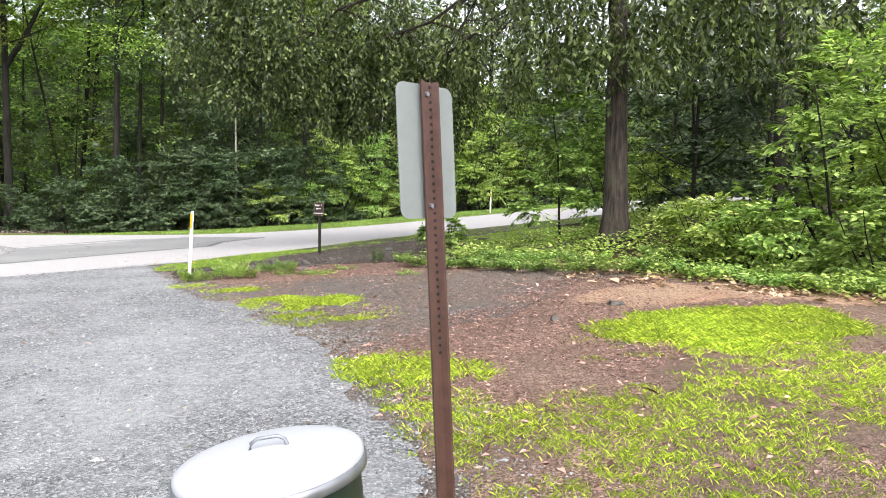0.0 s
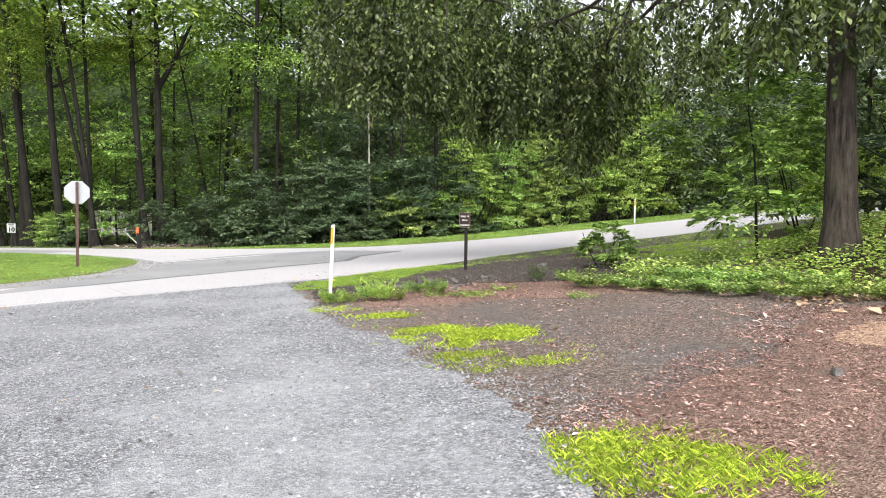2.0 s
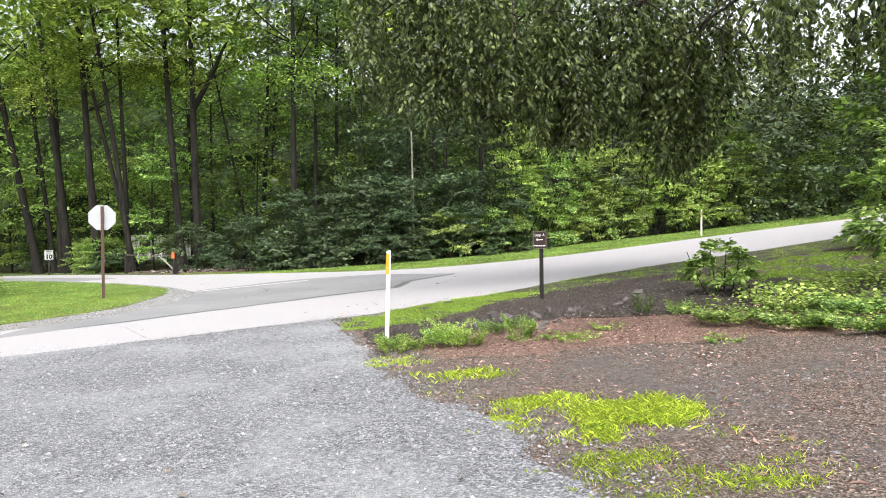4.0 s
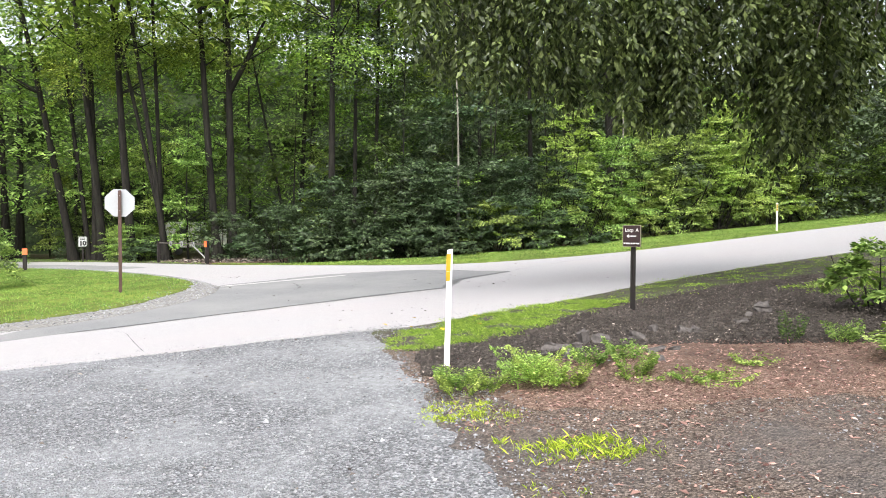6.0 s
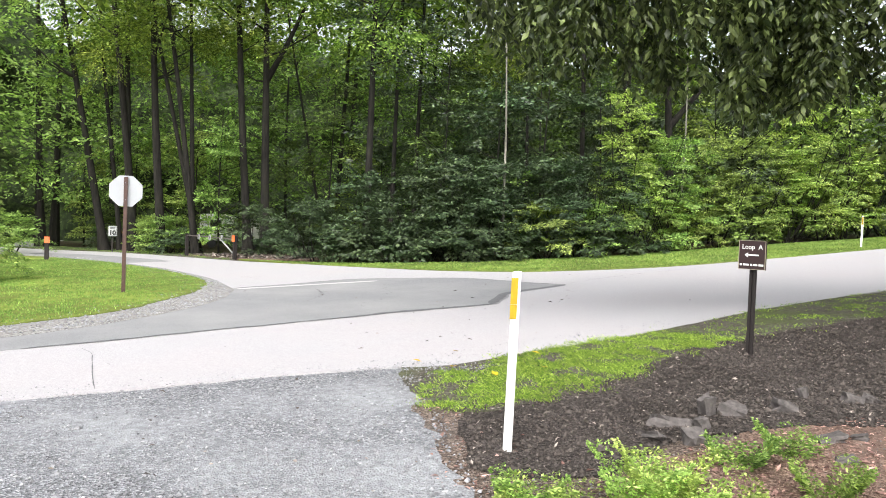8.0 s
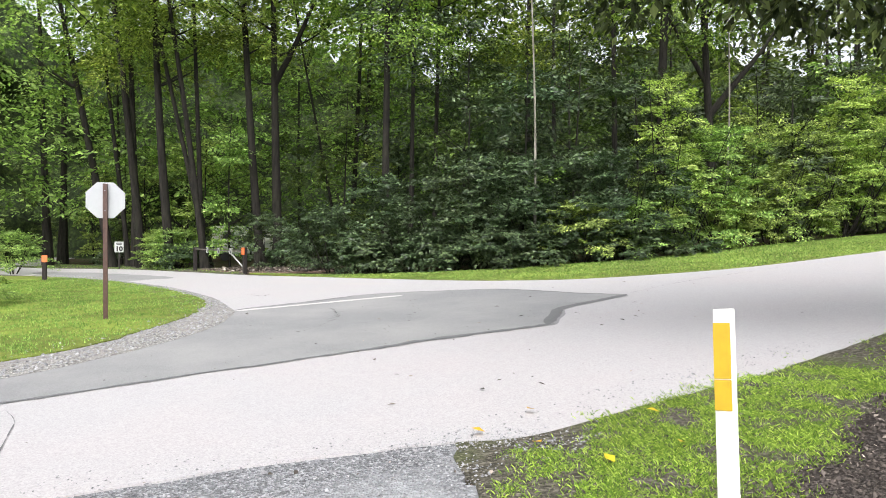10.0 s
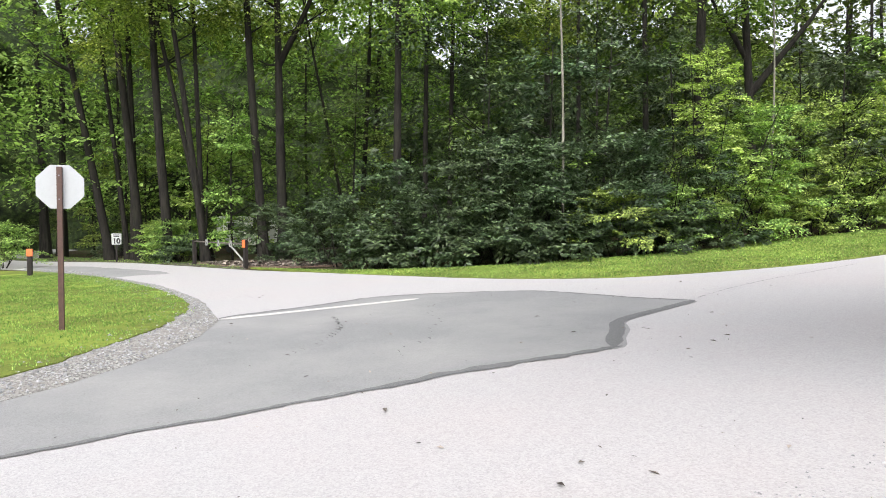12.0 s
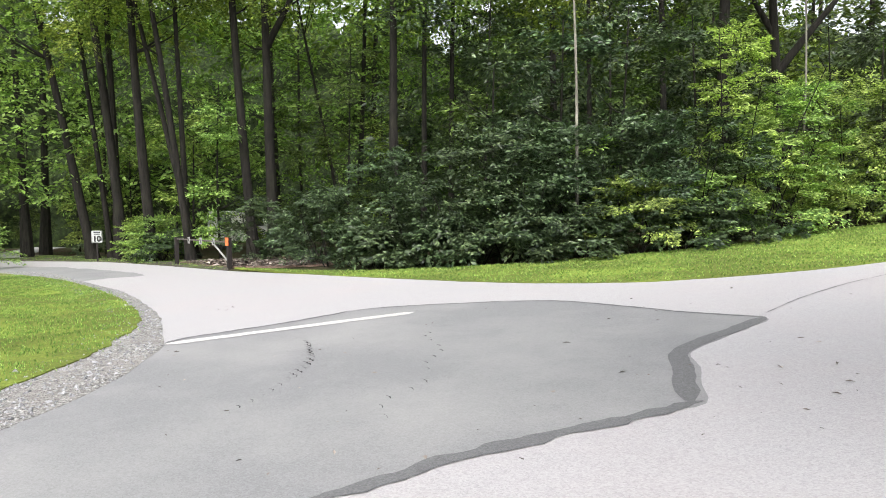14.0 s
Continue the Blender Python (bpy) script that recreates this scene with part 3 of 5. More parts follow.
sheet("road_patch", PATCH, 0.026, M_PATCH, "smooth darker grey asphalt patch across the junction", "asphalt patch", 0.02, 0.8, 0.15, seed=9, thick=0.02)
sheet("road_worn", ROAD_WORN, 0.026, M_PATCH, "dark worn asphalt in the mouth of the side road", "asphalt patch", 0.25, 0.8, 0.2, seed=17, thick=0.02)
SHOULDER = [(x + 0.06, y + 0.03) for x, y in ROAD_ISLE[2:17]] + [(-20, 13), (-15.5, 16), (-14.6, 17.6), (-14.6, 19.5), (-15.3, 21.6), (-16.6, 23.8), (-19, 26), (-23, 28.6), (-28.5, 31.8), (-34, 34)]
sheet("ground_shoulder", SHOULDER, 0.03, M_SHOULDER, "pale crushed stone shoulder along the grass island", "gravel shoulder", 0.04, 0.5, 0.15, seed=10, thick=0.02)
sheet("ground_island", ISLE, 0.045, M_SOIL, "mown grass island in the road fork", "lawn", 0.06, 0.8, 0.15, seed=11)
LAWN = ROAD_FAR[1:11] + LAWN_BACK
sheet("ground_lawn", LAWN, 0.03, M_SOIL, "mown grass strip below the wood", "lawn", 0.05, 0.8, 0.2, seed=12)
LAWN_LEFT = [(-24, 35.6), (-30, 39.1), (-38, 42.7), (-46, 43.9), (-58, 46.2), (-58, 51), (-46, 48.5), (-38, 46), (-30.5, 42.3), (-27, 39)]
sheet("ground_lawn_far", LAWN_LEFT, 0.02, M_VERGE, "thin grass along the far road edge", "lawn", 0.1, 0.8, 0.2, seed=13)

sheet("ground_litter_gate", GATE_LITTER, 0.03, M_LITTER, "red-brown leaf litter under the gate", "leaf litter", 0.2, 0.6, 0.2, seed=14)


def ribbon(name, line, width, lift, mat, parent, seed, vary=0.5):
    """A flat strip along a line on the ground, of uneven width."""
    p = smooth_line(line, 0.08, closed=False)
    d = np.gradient(p, axis=0)
    s = np.c_[-d[:, 1], d[:, 0]] / (np.linalg.norm(d, axis=1)[:, None] + 1e-9)
    w = np.array([width * (1 + vary * noise.noise((a * 3, b * 3, seed)) + vary * noise.noise((a * 11, b * 11, seed))) for a, b in p])[:, None] / 2
    w *= np.minimum(1, np.minimum(np.arange(len(p)), np.arange(len(p))[::-1])[:, None] / 4 + 0.15)
    wob = np.array([noise.noise((a * 4, b * 4, seed + 2)) for a, b in p])[:, None] * width * vary * 0.6
    q = np.concatenate([p + s * (w + wob), p - s * (w - wob)])
    n = len(p)
    i = np.arange(n - 1)
    v = np.c_[q, h(q[:, 0], q[:, 1]) + lift]
    return under(name, np_mesh(name, v, np.stack([i, i + 1, n + i + 1, n + i], 1), mat), parent)


ribbon("tar_seal", PATCH[1:10], 0.085, 0.030, M_SEAL, road, 1, 0.8)
ribbon("tar_seal", [(a - 0.03, b + 0.03) for a, b in PATCH[7:14]], 0.17, 0.0301, M_SEAL, road, 9, 0.5)
ribbon("tar_seal", [(-7.34, 21.25), (-7.42, 21.8), (-7.47, 22.43), (-7.54, 23.05), (-7.33, 23.7), (-7.0, 24.35), (-6.63, 25.2)], 0.2, 0.031, M_SEAL, road, 2, 0.12)
ribbon("tar_seal", PATCH[19:27], 0.07, 0.0302, M_SEAL, road, 3, 0.8)
ribbon("tar_seal", PATCH[26:31], 0.08, 0.0304, M_SEAL, road, 4, 0.8)
ribbon("stop_line", [(-14.45, 22.95), (-13.1, 24.45), (-11.85, 25.8)], 0.26, 0.033, M_MARK, road, 5, 0.12)
ribbon("crack", [(-6.6, 25.55), (-6.05, 26.9), (-5.3, 28.3), (-4.6, 29.3), (-3.4, 31)], 0.018, 0.028, M_SEAL, road, 6, 0.9)
SKID = smooth_line([(-12.36, 23.36), (-11.78, 22.58), (-11.52, 22.02), (-11.38, 21.52), (-11.27, 21.09), (-11.23, 20.73), (-11.21, 20.38)], 0.16, closed=False)
for i, (cx, cy) in enumerate(SKID):
    k = i / len(SKID)
    for off in ((-0.05, 0.03), (0.04, -0.04)) if k < 0.6 else ((0.0, 0.0),):
        ribbon("crack", [(cx + off[0], cy + off[1]), (cx + off[0] + 0.07, cy + off[1] - 0.02), (cx + off[0] + 0.11, cy + off[1] - 0.08)], 0.055 * (1.2 - k), 0.0305, M_SEAL if i % 3 == 0 else M_HOLE, road, 20 + i, 1.0)
for i, (cx, cy) in enumerate(smooth_line([(-10.86, 24.08), (-10.32, 23.02), (-10.01, 22.14), (-9.91, 21.63), (-9.94, 21.37), (-9.92, 21.06), (-9.68, 20.54)], 0.27, closed=False)):
    cx += 0.08 * math.sin(i * 5.0)
    ribbon("crack", [(cx, cy), (cx + 0.05, cy - 0.03), (cx + 0.09, cy - 0.09)], 0.04, 0.0305, M_HOLE, road, 50 + i, 1.0)
ribbon("crack", [(-11.38, 15.62), (-10.9, 15.35), (-10.51, 15.0), (-9.8, 14.34), (-9.3, 13.9)], 0.009, 0.028, M_SEAL, road, 12, 1.0)


# ---- trees ----
def trunk_path(x, y, lx, ly, r, height, rng, rings=14, flare=1.6):
    z0 = float(h(x, y)) - 0.15
    k = np.linspace(0, 1, rings)
    wob = rng.normal(0, 1, 4)
    px = x + lx * k * height + 0.12 * np.sin(k * 5 + wob[0]) * wob[1] * k
    py = y + ly * k * height + 0.12 * np.sin(k * 4 + wob[2]) * wob[3] * k
    rad = r * (1 - 0.62 * k) * (1 + (flare - 1) * np.exp(-k * height / 0.35))
    return np.c_[px, py, z0 + k * height, rad]


def limb(start, way, length, r, rng, rings=6, lift=0.25):
    way = np.asarray(way, float) / np.linalg.norm(way)
    k = np.linspace(0, 1, rings)
    p = np.asarray(start)[None] + way[None] * (k * length)[:, None]
    p[:, 2] += lift * length * k * k
    p[1:] += np.cumsum(rng.normal(0, 0.05 * length / rings, (rings - 1, 3)), 0)
    return np.c_[p, r * (1 - 0.8 * k) + 0.004]


def clump(rng, centre, out, fans, size):
    """Leaf fans gathered round lobes: their roots and directions."""
    pick = rng.integers(0, len(centre), fans)
    d = rng.normal(0, 1, (fans, 3)) * np.array([1, 1, 0.6])
    d /= np.linalg.norm(d, axis=1)[:, None]
    c = centre[pick] + d * size * np.array([1, 1, 0.55]) * np.sqrt(rng.random((fans, 1)))
    return c, d + 0.7 * out[pick] + np.array([0, 0, 0.1])


def crown_mesh(name, seed, z0, z1, spread, fans, per, leaf, mat, radius=1.0, droop=0.35):
    """A crown round the origin: leaf fans at uneven tiers between two heights."""
    rng = np.random.default_rng(seed)
    lobes = max(8, fans // 6)
    k = rng.random(lobes)
    z = z0 + (z1 - z0) * k
    prof = spread * (0.35 + 0.75 * np.sin(np.pi * np.clip(0.12 + 0.8 * k, 0, 1))) * (0.8 + 0.35 * np.sin(z * 2.1 + seed))
    a = rng.uniform(0, 2 * np.pi, lobes)
    rr = prof * (1 + 0.28 * np.sin(3 * a + seed) + 0.18 * np.sin(5 * a + 2 * seed + z)) * rng.uniform(0.35, 1.0, lobes)
    c, w = clump(rng, np.c_[rr * np.cos(a), rr * np.sin(a), z], np.c_[np.cos(a), np.sin(a), np.full(lobes, 0.15)], fans, 0.5 * radius)
    return np_mesh(name, *sprays(rng, c, w, radius * rng.uniform(0.6, 1.25, fans), per, leaf, droop), mat)


def wood_tree(x, y, lx, ly, r, height, crown, seed, bark=M_BARK, limbs=7, first=0.4, label="", forks=(), crown_z=0.0, spin=0.0):
    rng = np.random.default_rng(seed)
    t = tagged(new("tree"), label or "tall slender woodland tree with dark bark", "tree", "trees of the wood")
    p = trunk_path(x, y, lx, ly, r, height, rng)
    paths = [p]
    for i in range(limbs):
        k = rng.uniform(first, 0.95)
        q = p[int(k * (len(p) - 1))]
        a = rng.uniform(0, 2 * np.pi)
        paths.append(limb(q[:3], (np.cos(a), np.sin(a), rng.uniform(0.1, 0.7)), rng.uniform(1.8, 4.2), q[3] * rng.uniform(0.25, 0.5), rng))
    for k, way, length, rr in forks:
        q = p[int(k * (len(p) - 1))]
        paths.append(limb(q[:3], way, length, rr, rng, 9, 0.1))
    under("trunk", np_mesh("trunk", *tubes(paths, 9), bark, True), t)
    if crown:
        c = under("crown", crown, t)
        c.matrix_world = pose(x + lx * height * 0.6, y + ly * height * 0.6, float(h(x, y)) + crown_z, 0, 0, spin)
    return t


CROWN_A = crown_mesh("crown", 11, 6.0, 20, 4.4, 190, 60, 0.18, M_LEAF_CROWN, 1.5)
CROWN_B = crown_mesh("crown", 12, 5.5, 19, 4.2, 190, 60, 0.18, M_LEAF_CROWN, 1.4)
CROWN_C = crown_mesh("crown", 13, 6.0, 18, 4.0, 180, 56, 0.21, M_LEAF_DARK, 1.4)
TRUNKS = [
    (-41.9, 45.4, -0.110, -0.132, 0.36, "B"), (-41.3, 46.2, -0.064, -0.073, 0.22, ""), (-38.6, 44.7, -0.063, -0.068, 0.36, "B"),
    (-34.7, 42.9, -0.046, -0.047, 0.36, "A"), (-32.5, 43.7, -0.150, -0.140, 0.2, ""), (-31.9, 42.6, -0.091, -0.085, 0.25, "B"),
    (-32.8, 43.4, -0.022, -0.020, 0.21, ""), (-29.6, 44.6, -0.055, -0.043, 0.33, "A"), (-28.8, 45.2, -0.020, -0.014, 0.37, "A"),
    (-29.7, 54.2, -0.150, -0.100, 0.15, ""), (-19.9, 41.2, 0.007, 0.003, 0.27, "A"), (-20.0, 44.5, 0.015, 0.007, 0.18, "C"),
    (-19.6, 46.9, 0.008, 0.003, 0.18, "C"), (-13.0, 47.8, -0.004, -0.001, 0.17, "A"), (-9.5, 46.2, -0.025, -0.002, 0.20, "C"),
    (-7.2, 44.4, -0.011, 0.0, 0.34, "A"), (-4.9, 47.3, -0.060, 0.002, 0.28, "B"),
]
for i, (x, y, lx, ly, r, c) in enumerate(TRUNKS):
    forks = []
    if i == 8:
        forks = [(0.58, (0.4, 0.28, 1.0), 7, 0.2)]
    if i == 16:
        forks = [(0.35, (0.6, 0.1, 0.75), 6, 0.18), (0.4, (-0.5, 0.1, 0.8), 5, 0.14)]
    crown = {"A": CROWN_A, "B": CROWN_B, "C": CROWN_C, "": None}[c]
    wood_tree(x, y, lx, ly, r * 0.8, 19 + (i * 37 % 5), crown, 100 + i, forks=forks, spin=i * 67.0, first=0.55, crown_z=5.5 if i < 10 else 3.0)
wood_tree(-11.5, 37.4, -0.012, -0.003, 0.06, 13, None, 130, M_BARK_PALE, 2, 0.85, "thin pale-barked bare sapling at the wood edge")
wood_tree(-4.5, 45.3, 0.010, -0.001, 0.055, 13, None, 131, M_BARK_PALE, 2, 0.85, "thin pale-barked bare sapling at the wood edge")


# young understorey trees
def young_tree(seed, height, spread, mat, leaf=0.2, fans=95, per=44):
    rng = np.random.default_rng(seed)
    t = tagged(new("understorey_tree"), "young leafy woodland tree with layered branches", "tree", "understorey trees")
    k = np.linspace(0, 1, 8)
    stem = np.c_[0.15 * np.sin(3 * k + seed), 0.15 * np.cos(2 * k + seed), -0.2 + k * height, 0.07 * (1 - 0.8 * k) + 0.008]
    paths = [stem]
    for i in range(12):
        q = stem[rng.integers(1, 7)]
        a = rng.uniform(0, 6.28)
        paths.append(limb(q[:3], (np.cos(a), np.sin(a), rng.uniform(0, 0.4)), spread * rng.uniform(0.6, 1.0), q[3] * 0.5, rng))
    under("trunk", np_mesh("trunk", *tubes(paths, 6), M_BARK, True), t)
    under("crown", crown_mesh("crown", seed + 50, 0.8, height, spread, fans, per, leaf, mat, 0.95, 0.3), t)
    return t


# the two dark-leaved ones put the wood's inner shade into leaf colour
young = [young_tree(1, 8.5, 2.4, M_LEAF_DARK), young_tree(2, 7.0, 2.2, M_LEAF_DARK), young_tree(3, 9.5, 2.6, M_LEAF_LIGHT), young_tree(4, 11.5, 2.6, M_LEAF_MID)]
YOUNG = [
    (-14.5, 38.5, 1), (-12.8, 40.5, 0), (-10.5, 40.3, 0), (-8.3, 43.0, 0), (-16.5, 43.5, 3), (-11.5, 44.5, 3),
    (-32, 45, 2), (-36, 47.5, 2), (-40, 50, 2), (-44, 50.5, 2), (-47.5, 52, 3), (-52, 53, 2), (-26.5, 49, 3), (-21, 50.5, 3),
    (-15, 51, 0), (-8, 49, 0), (-3, 51.5, 2), (1.5, 52, 2), (5.5, 54.5, 2), (10, 57.5, 3), (15, 60.5, 2), (-33.5, 52, 3), (-39, 56, 2), (-46, 58, 3), (-54, 58, 2), (-59, 54, 3), (-28, 56, 2), (-1.5, 46.5, 1), (3.5, 49.5, 2), (-24.5, 52.5, 1), (-18.5, 55, 0),
    (-52, 40, 1), (-46, 30, 2), (-54, 33, 3), (-50, 27, 2),
    (20, 56, 2), (26, 60, 3), (32, 63, 2), (24, 67, 3),
]
used = set()
rng = np.random.default_rng(5)
for x, y, k in YOUNG:
    s = rng.uniform(0.85, 1.2)
    m = pose(x, y, float(h(x, y)), 0, 0, rng.uniform(0, 360))
    if k not in used:
        used.add(k)
        young[k].matrix_world = m
    else:
        copy_thing(young[k], m)


# ---- shrubs ----
def shrub(seed, height, spread, mat, leaf=0.15, fans=120, per=44, name="shrub", label="dense leafy shrub with layered drooping sprays", group="shrubs at the wood edge", stems=5, lean=0.6):
    rng = np.random.default_rng(seed)
    t = tagged(new(name), label, "shrub", group)
    for i in range(stems):
        a = rng.uniform(0, 6.28)
        p = limb((0.15 * np.cos(a), 0.15 * np.sin(a), -0.1), (np.cos(a) * lean, np.sin(a) * lean, 1.0), height * rng.uniform(0.55, 0.82), min(0.03, 0.009 * height), rng)
        under("stem", np_mesh("stem", *tubes([p], 5), M_BARK, True), t)
    lobes = max(7, fans // 7)
    k = np.linspace(0, 1, lobes) ** 0.9
    z = 0.1 + 0.1 * height + (height * 0.9 - 0.4) * k
    a = 2.4 * np.arange(lobes) + rng.normal(0, 0.4, lobes)
    prof = spread * np.sqrt(np.clip(1.02 - (0.12 + 0.88 * k) ** 2.2, 0.03, 1)) * (1 + 0.22 * np.sin(3 * a + seed) + 0.15 * np.sin(4 * z + 2 * a))
    rr = prof * rng.uniform(0.5, 0.92, lobes)
    c, w = clump(rng, np.c_[rr * np.cos(a), rr * np.sin(a), z], np.c_[np.cos(a), np.sin(a), 0.25 + 0.5 * k], fans, 0.2 * spread)
    c[:, 2] = np.maximum(c[:, 2], 0.08)
    under("foliage", np_mesh("foliage", *sprays(rng, c, w, spread * 0.33 * rng.uniform(0.6, 1.2, fans), per, leaf, 0.3, 0.22), mat), t)
    return t


def plant_all(protos, spots, seed):
    rng = np.random.default_rng(seed)
    seen = set()
    for x, y, k in spots:
        m = pose(x, y, float(h(x, y)) - 0.02, 0, 0, rng.uniform(0, 360))
        if k not in seen:
            seen.add(k)
            protos[k].matrix_world = m
        else:
            copy_thing(protos[k], m)


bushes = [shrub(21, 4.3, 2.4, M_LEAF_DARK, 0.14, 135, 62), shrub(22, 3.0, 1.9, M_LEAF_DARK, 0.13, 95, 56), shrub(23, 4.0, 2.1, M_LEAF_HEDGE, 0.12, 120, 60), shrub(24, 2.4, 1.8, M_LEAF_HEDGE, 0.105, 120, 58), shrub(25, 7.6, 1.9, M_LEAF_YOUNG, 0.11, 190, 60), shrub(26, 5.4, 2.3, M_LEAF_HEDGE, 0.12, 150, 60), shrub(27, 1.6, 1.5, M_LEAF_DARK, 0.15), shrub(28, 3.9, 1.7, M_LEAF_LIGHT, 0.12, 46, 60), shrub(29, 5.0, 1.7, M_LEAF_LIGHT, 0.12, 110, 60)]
plant_all(bushes, [
    (-18.2, 35.9, 6), (-16.6, 36.2, 1), (-14.7, 36.6, 0), (-12.8, 37.1, 0), (-13.3, 36.0, 1), (-11.2, 37.2, 1), (-11.3, 38.7, 7), (-12.0, 39.4, 0), (-9.7, 37.3, 3), (-9.2, 39.0, 0), (-8.1, 38.9, 0), (-7.6, 38.8, 3), (-6.9, 42.0, 4),
    (-6.2, 41.6, 2), (-5.6, 42.6, 8), (-4.7, 43.4, 5), (-4.0, 43.9, 3), (-2.8, 45.4, 5), (-1.6, 45.6, 3), (-1.2, 46.6, 5), (0.6, 47.8, 8), (1.0, 48.6, 4), (2.4, 49.2, 5), (3.4, 49.6, 2), (6.0, 52.6, 4), (4.6, 50.8, 8), (7, 52.2, 5), (10, 54, 2), (13, 56, 5), (16.5, 58.2, 2),
    (-15.8, 35.5, 6), (-14.2, 35.6, 6), (-12.4, 35.9, 6), (-10.9, 36.3, 6), (-8.4, 37.6, 6), (-7.4, 38.6, 6), (-17.4, 35.4, 6),
    (-20.4, 37.0, 1), (-22.2, 38.9, 1), (-19.2, 38.8, 0), (-33.5, 42.6, 6), (-34.4, 43.0, 3), (-35.4, 43.6, 3), (-36.6, 44.4, 3), (-38.4, 46.4, 6), (-27.0, 41.5, 1), (-24.6, 40.6, 6), (-43.5, 47.5, 6),
    (-23.6, 22.4, 3), (-27, 22.8, 2), (-26.5, 20.5, 1), (-40, 37.0, 3), (-44, 37.5, 2),
], 6)

# ---- woods beside the big tree ----
side = [shrub(31, 2.6, 1.5, M_LEAF_YOUNG, 0.13, 110, 40, group="shrubs beside the big tree"), shrub(32, 3.8, 1.7, M_LEAF_LIGHT, 0.13, 140, 44, group="shrubs beside the big tree"), shrub(33, 1.3, 1.0, M_LEAF_LIGHT, 0.11, 80, 36, group="shrubs beside the big tree"), shrub(34, 1.15, 0.6, M_LEAF_LIGHT, 0.085, 85, 40, group="shrubs beside the big tree")]
plant_all(side, [(6.6, 11.2, 1), (7.6, 10.4, 0), (8.6, 11.4, 1), (9.6, 9.6, 0), (11.0, 11.5, 1), (11.5, 9.2, 0), (10.2, 13.6, 1), (4.7, 11.9, 2), (5.3, 10.9, 2), (6.2, 9.6, 2), (7.6, 8.6, 2), (0.0, 16.6, 3), (7.0, 23, 0), (6, 24, 1)], 7)
sapling = shrub(35, 4.3, 1.15, M_LEAF_HEDGE, 0.13, 190, 40, label="broad-leaved sapling close beside the big trunk", group="shrubs beside the big tree", stems=1, lean=0.08)
sapling.matrix_world = pose(2.75, 15.3, float(h(2.75, 15.3)), 0, 0, 40)
for x, y, k in [(9.5, 18.5, 1), (12.5, 15.5, 1), (14.5, 12.5, 0), (10.5, 22.5, 0), (7.5, 20.5, 1), (8.6, 24.5, 0), (14.5, 17.5, 3), (14, 24, 2), (17, 14, 1), (9, 27, 3), (15, 29, 2), (20, 22, 3), (19, 30, 2)]:
    copy_thing(young[k], pose(x, y, float(h(x, y)), 0, 0, x * 77.0))

wood_tree(8.4, 17.2, -0.05, 0.0, 0.17, 12, None, 140)
wood_tree(11.2, 15.2, -0.09, 0.02, 0.2, 13, None, 141)
wood_tree(13.5, 18.0, 0.03, 0.0, 0.2, 13, None, 142)

# ---- the big tree over the bare ground ----
rng = np.random.default_rng(77)
oak = tagged(new("tree"), "large broadleaf tree with grey-brown trunk and drooping boughs", "tree")
op = trunk_path(3.46, 13.8, -0.012, 0.0, 0.25, 11, rng, 16, 1.5)
under("trunk", np_mesh("trunk", *tubes([op], 14), M_BARK_OAK, True), oak)
# each bough: how far up the trunk it leaves, and where its tip hangs
BOUGHS = [(0.6, (-7.2, 18.6, 6.4)), (0.55, (-4.6, 19.2, 5.8)), (0.52, (-2.4, 19.8, 5.4)), (0.48, (-0.6, 20.4, 5.0)), (0.5, (1.0, 20.0, 6.0)), (0.62, (-3.6, 17.0, 7.2)), (0.55, (0.4, 17.2, 6.4)), (0.46, (2.0, 11.6, 5.6)), (0.5, (5.4, 11.6, 5.8)), (0.48, (7.6, 13.2, 5.8)), (0.55, (6.2, 16.5, 6.4)), (0.65, (3.0, 16.4, 7.6))]
for k, tip in BOUGHS:
    q = op[int(k * 15)]
    t = np.linspace(0, 1, 10)[:, None]
    line = q[None, :3] * (1 - t) + np.array(tip)[None] * t
    line[:, 2] += 1.1 * np.sin(np.pi * t[:, 0])
    line[1:-1] += rng.normal(0, 0.09, (8, 3))
    subs = [np.c_[line, 0.075 * (1 - 0.85 * t) + 0.006]]
    for b in line[3:]:
        for _ in range(3):
            w = rng.normal(0, 0.7, 3)
            w[2] = rng.uniform(-0.6, 0.3)
            subs.append(limb(b, w, rng.uniform(0.5, 1.5), 0.016, rng, 5, -0.3))
    under("bough", np_mesh("bough", *tubes(subs, 6), M_BARK_OAK, True), oak)
# hanging leafy branchlets: along the curtain of boughs over the road side, and round the trunk
LOW = [(-7.6, 4.9), (-6.6, 4.5), (-5.4, 3.9), (-4.1, 3.7), (-2.9, 3.2), (-1.6, 3.6), (-0.9, 3.0), (-0.4, 2.35), (0.1, 3.0), (0.9, 3.9), (1.6, 4.2), (2.4, 3.9), (3.0, 4.6)]
cs, ws = [], []


def branchlet(x, y, z, long, out):
    """A frond that hangs almost straight down, widest above its middle."""
    m = max(4, int(long / 0.13))
    t = np.linspace(0, 1, m)
    sway = rng.normal(0, 0.2, 2)
    wide = 0.16 * np.sin(np.pi * (0.15 + 0.8 * t))[:, None]
    xy = np.c_[x + sway[0] * t, y + sway[1] * t] + rng.normal(0, 1, (m, 2)) * wide
    cs.append(np.c_[xy, z + long * (1 - t)])
    ws.append(np.c_[np.full(m, out[0] * 0.4), np.full(m, out[1] * 0.4), np.full(m, -1.2)] + rng.normal(0, 0.55, (m, 3)) * np.array([1, 1, 0.4]))


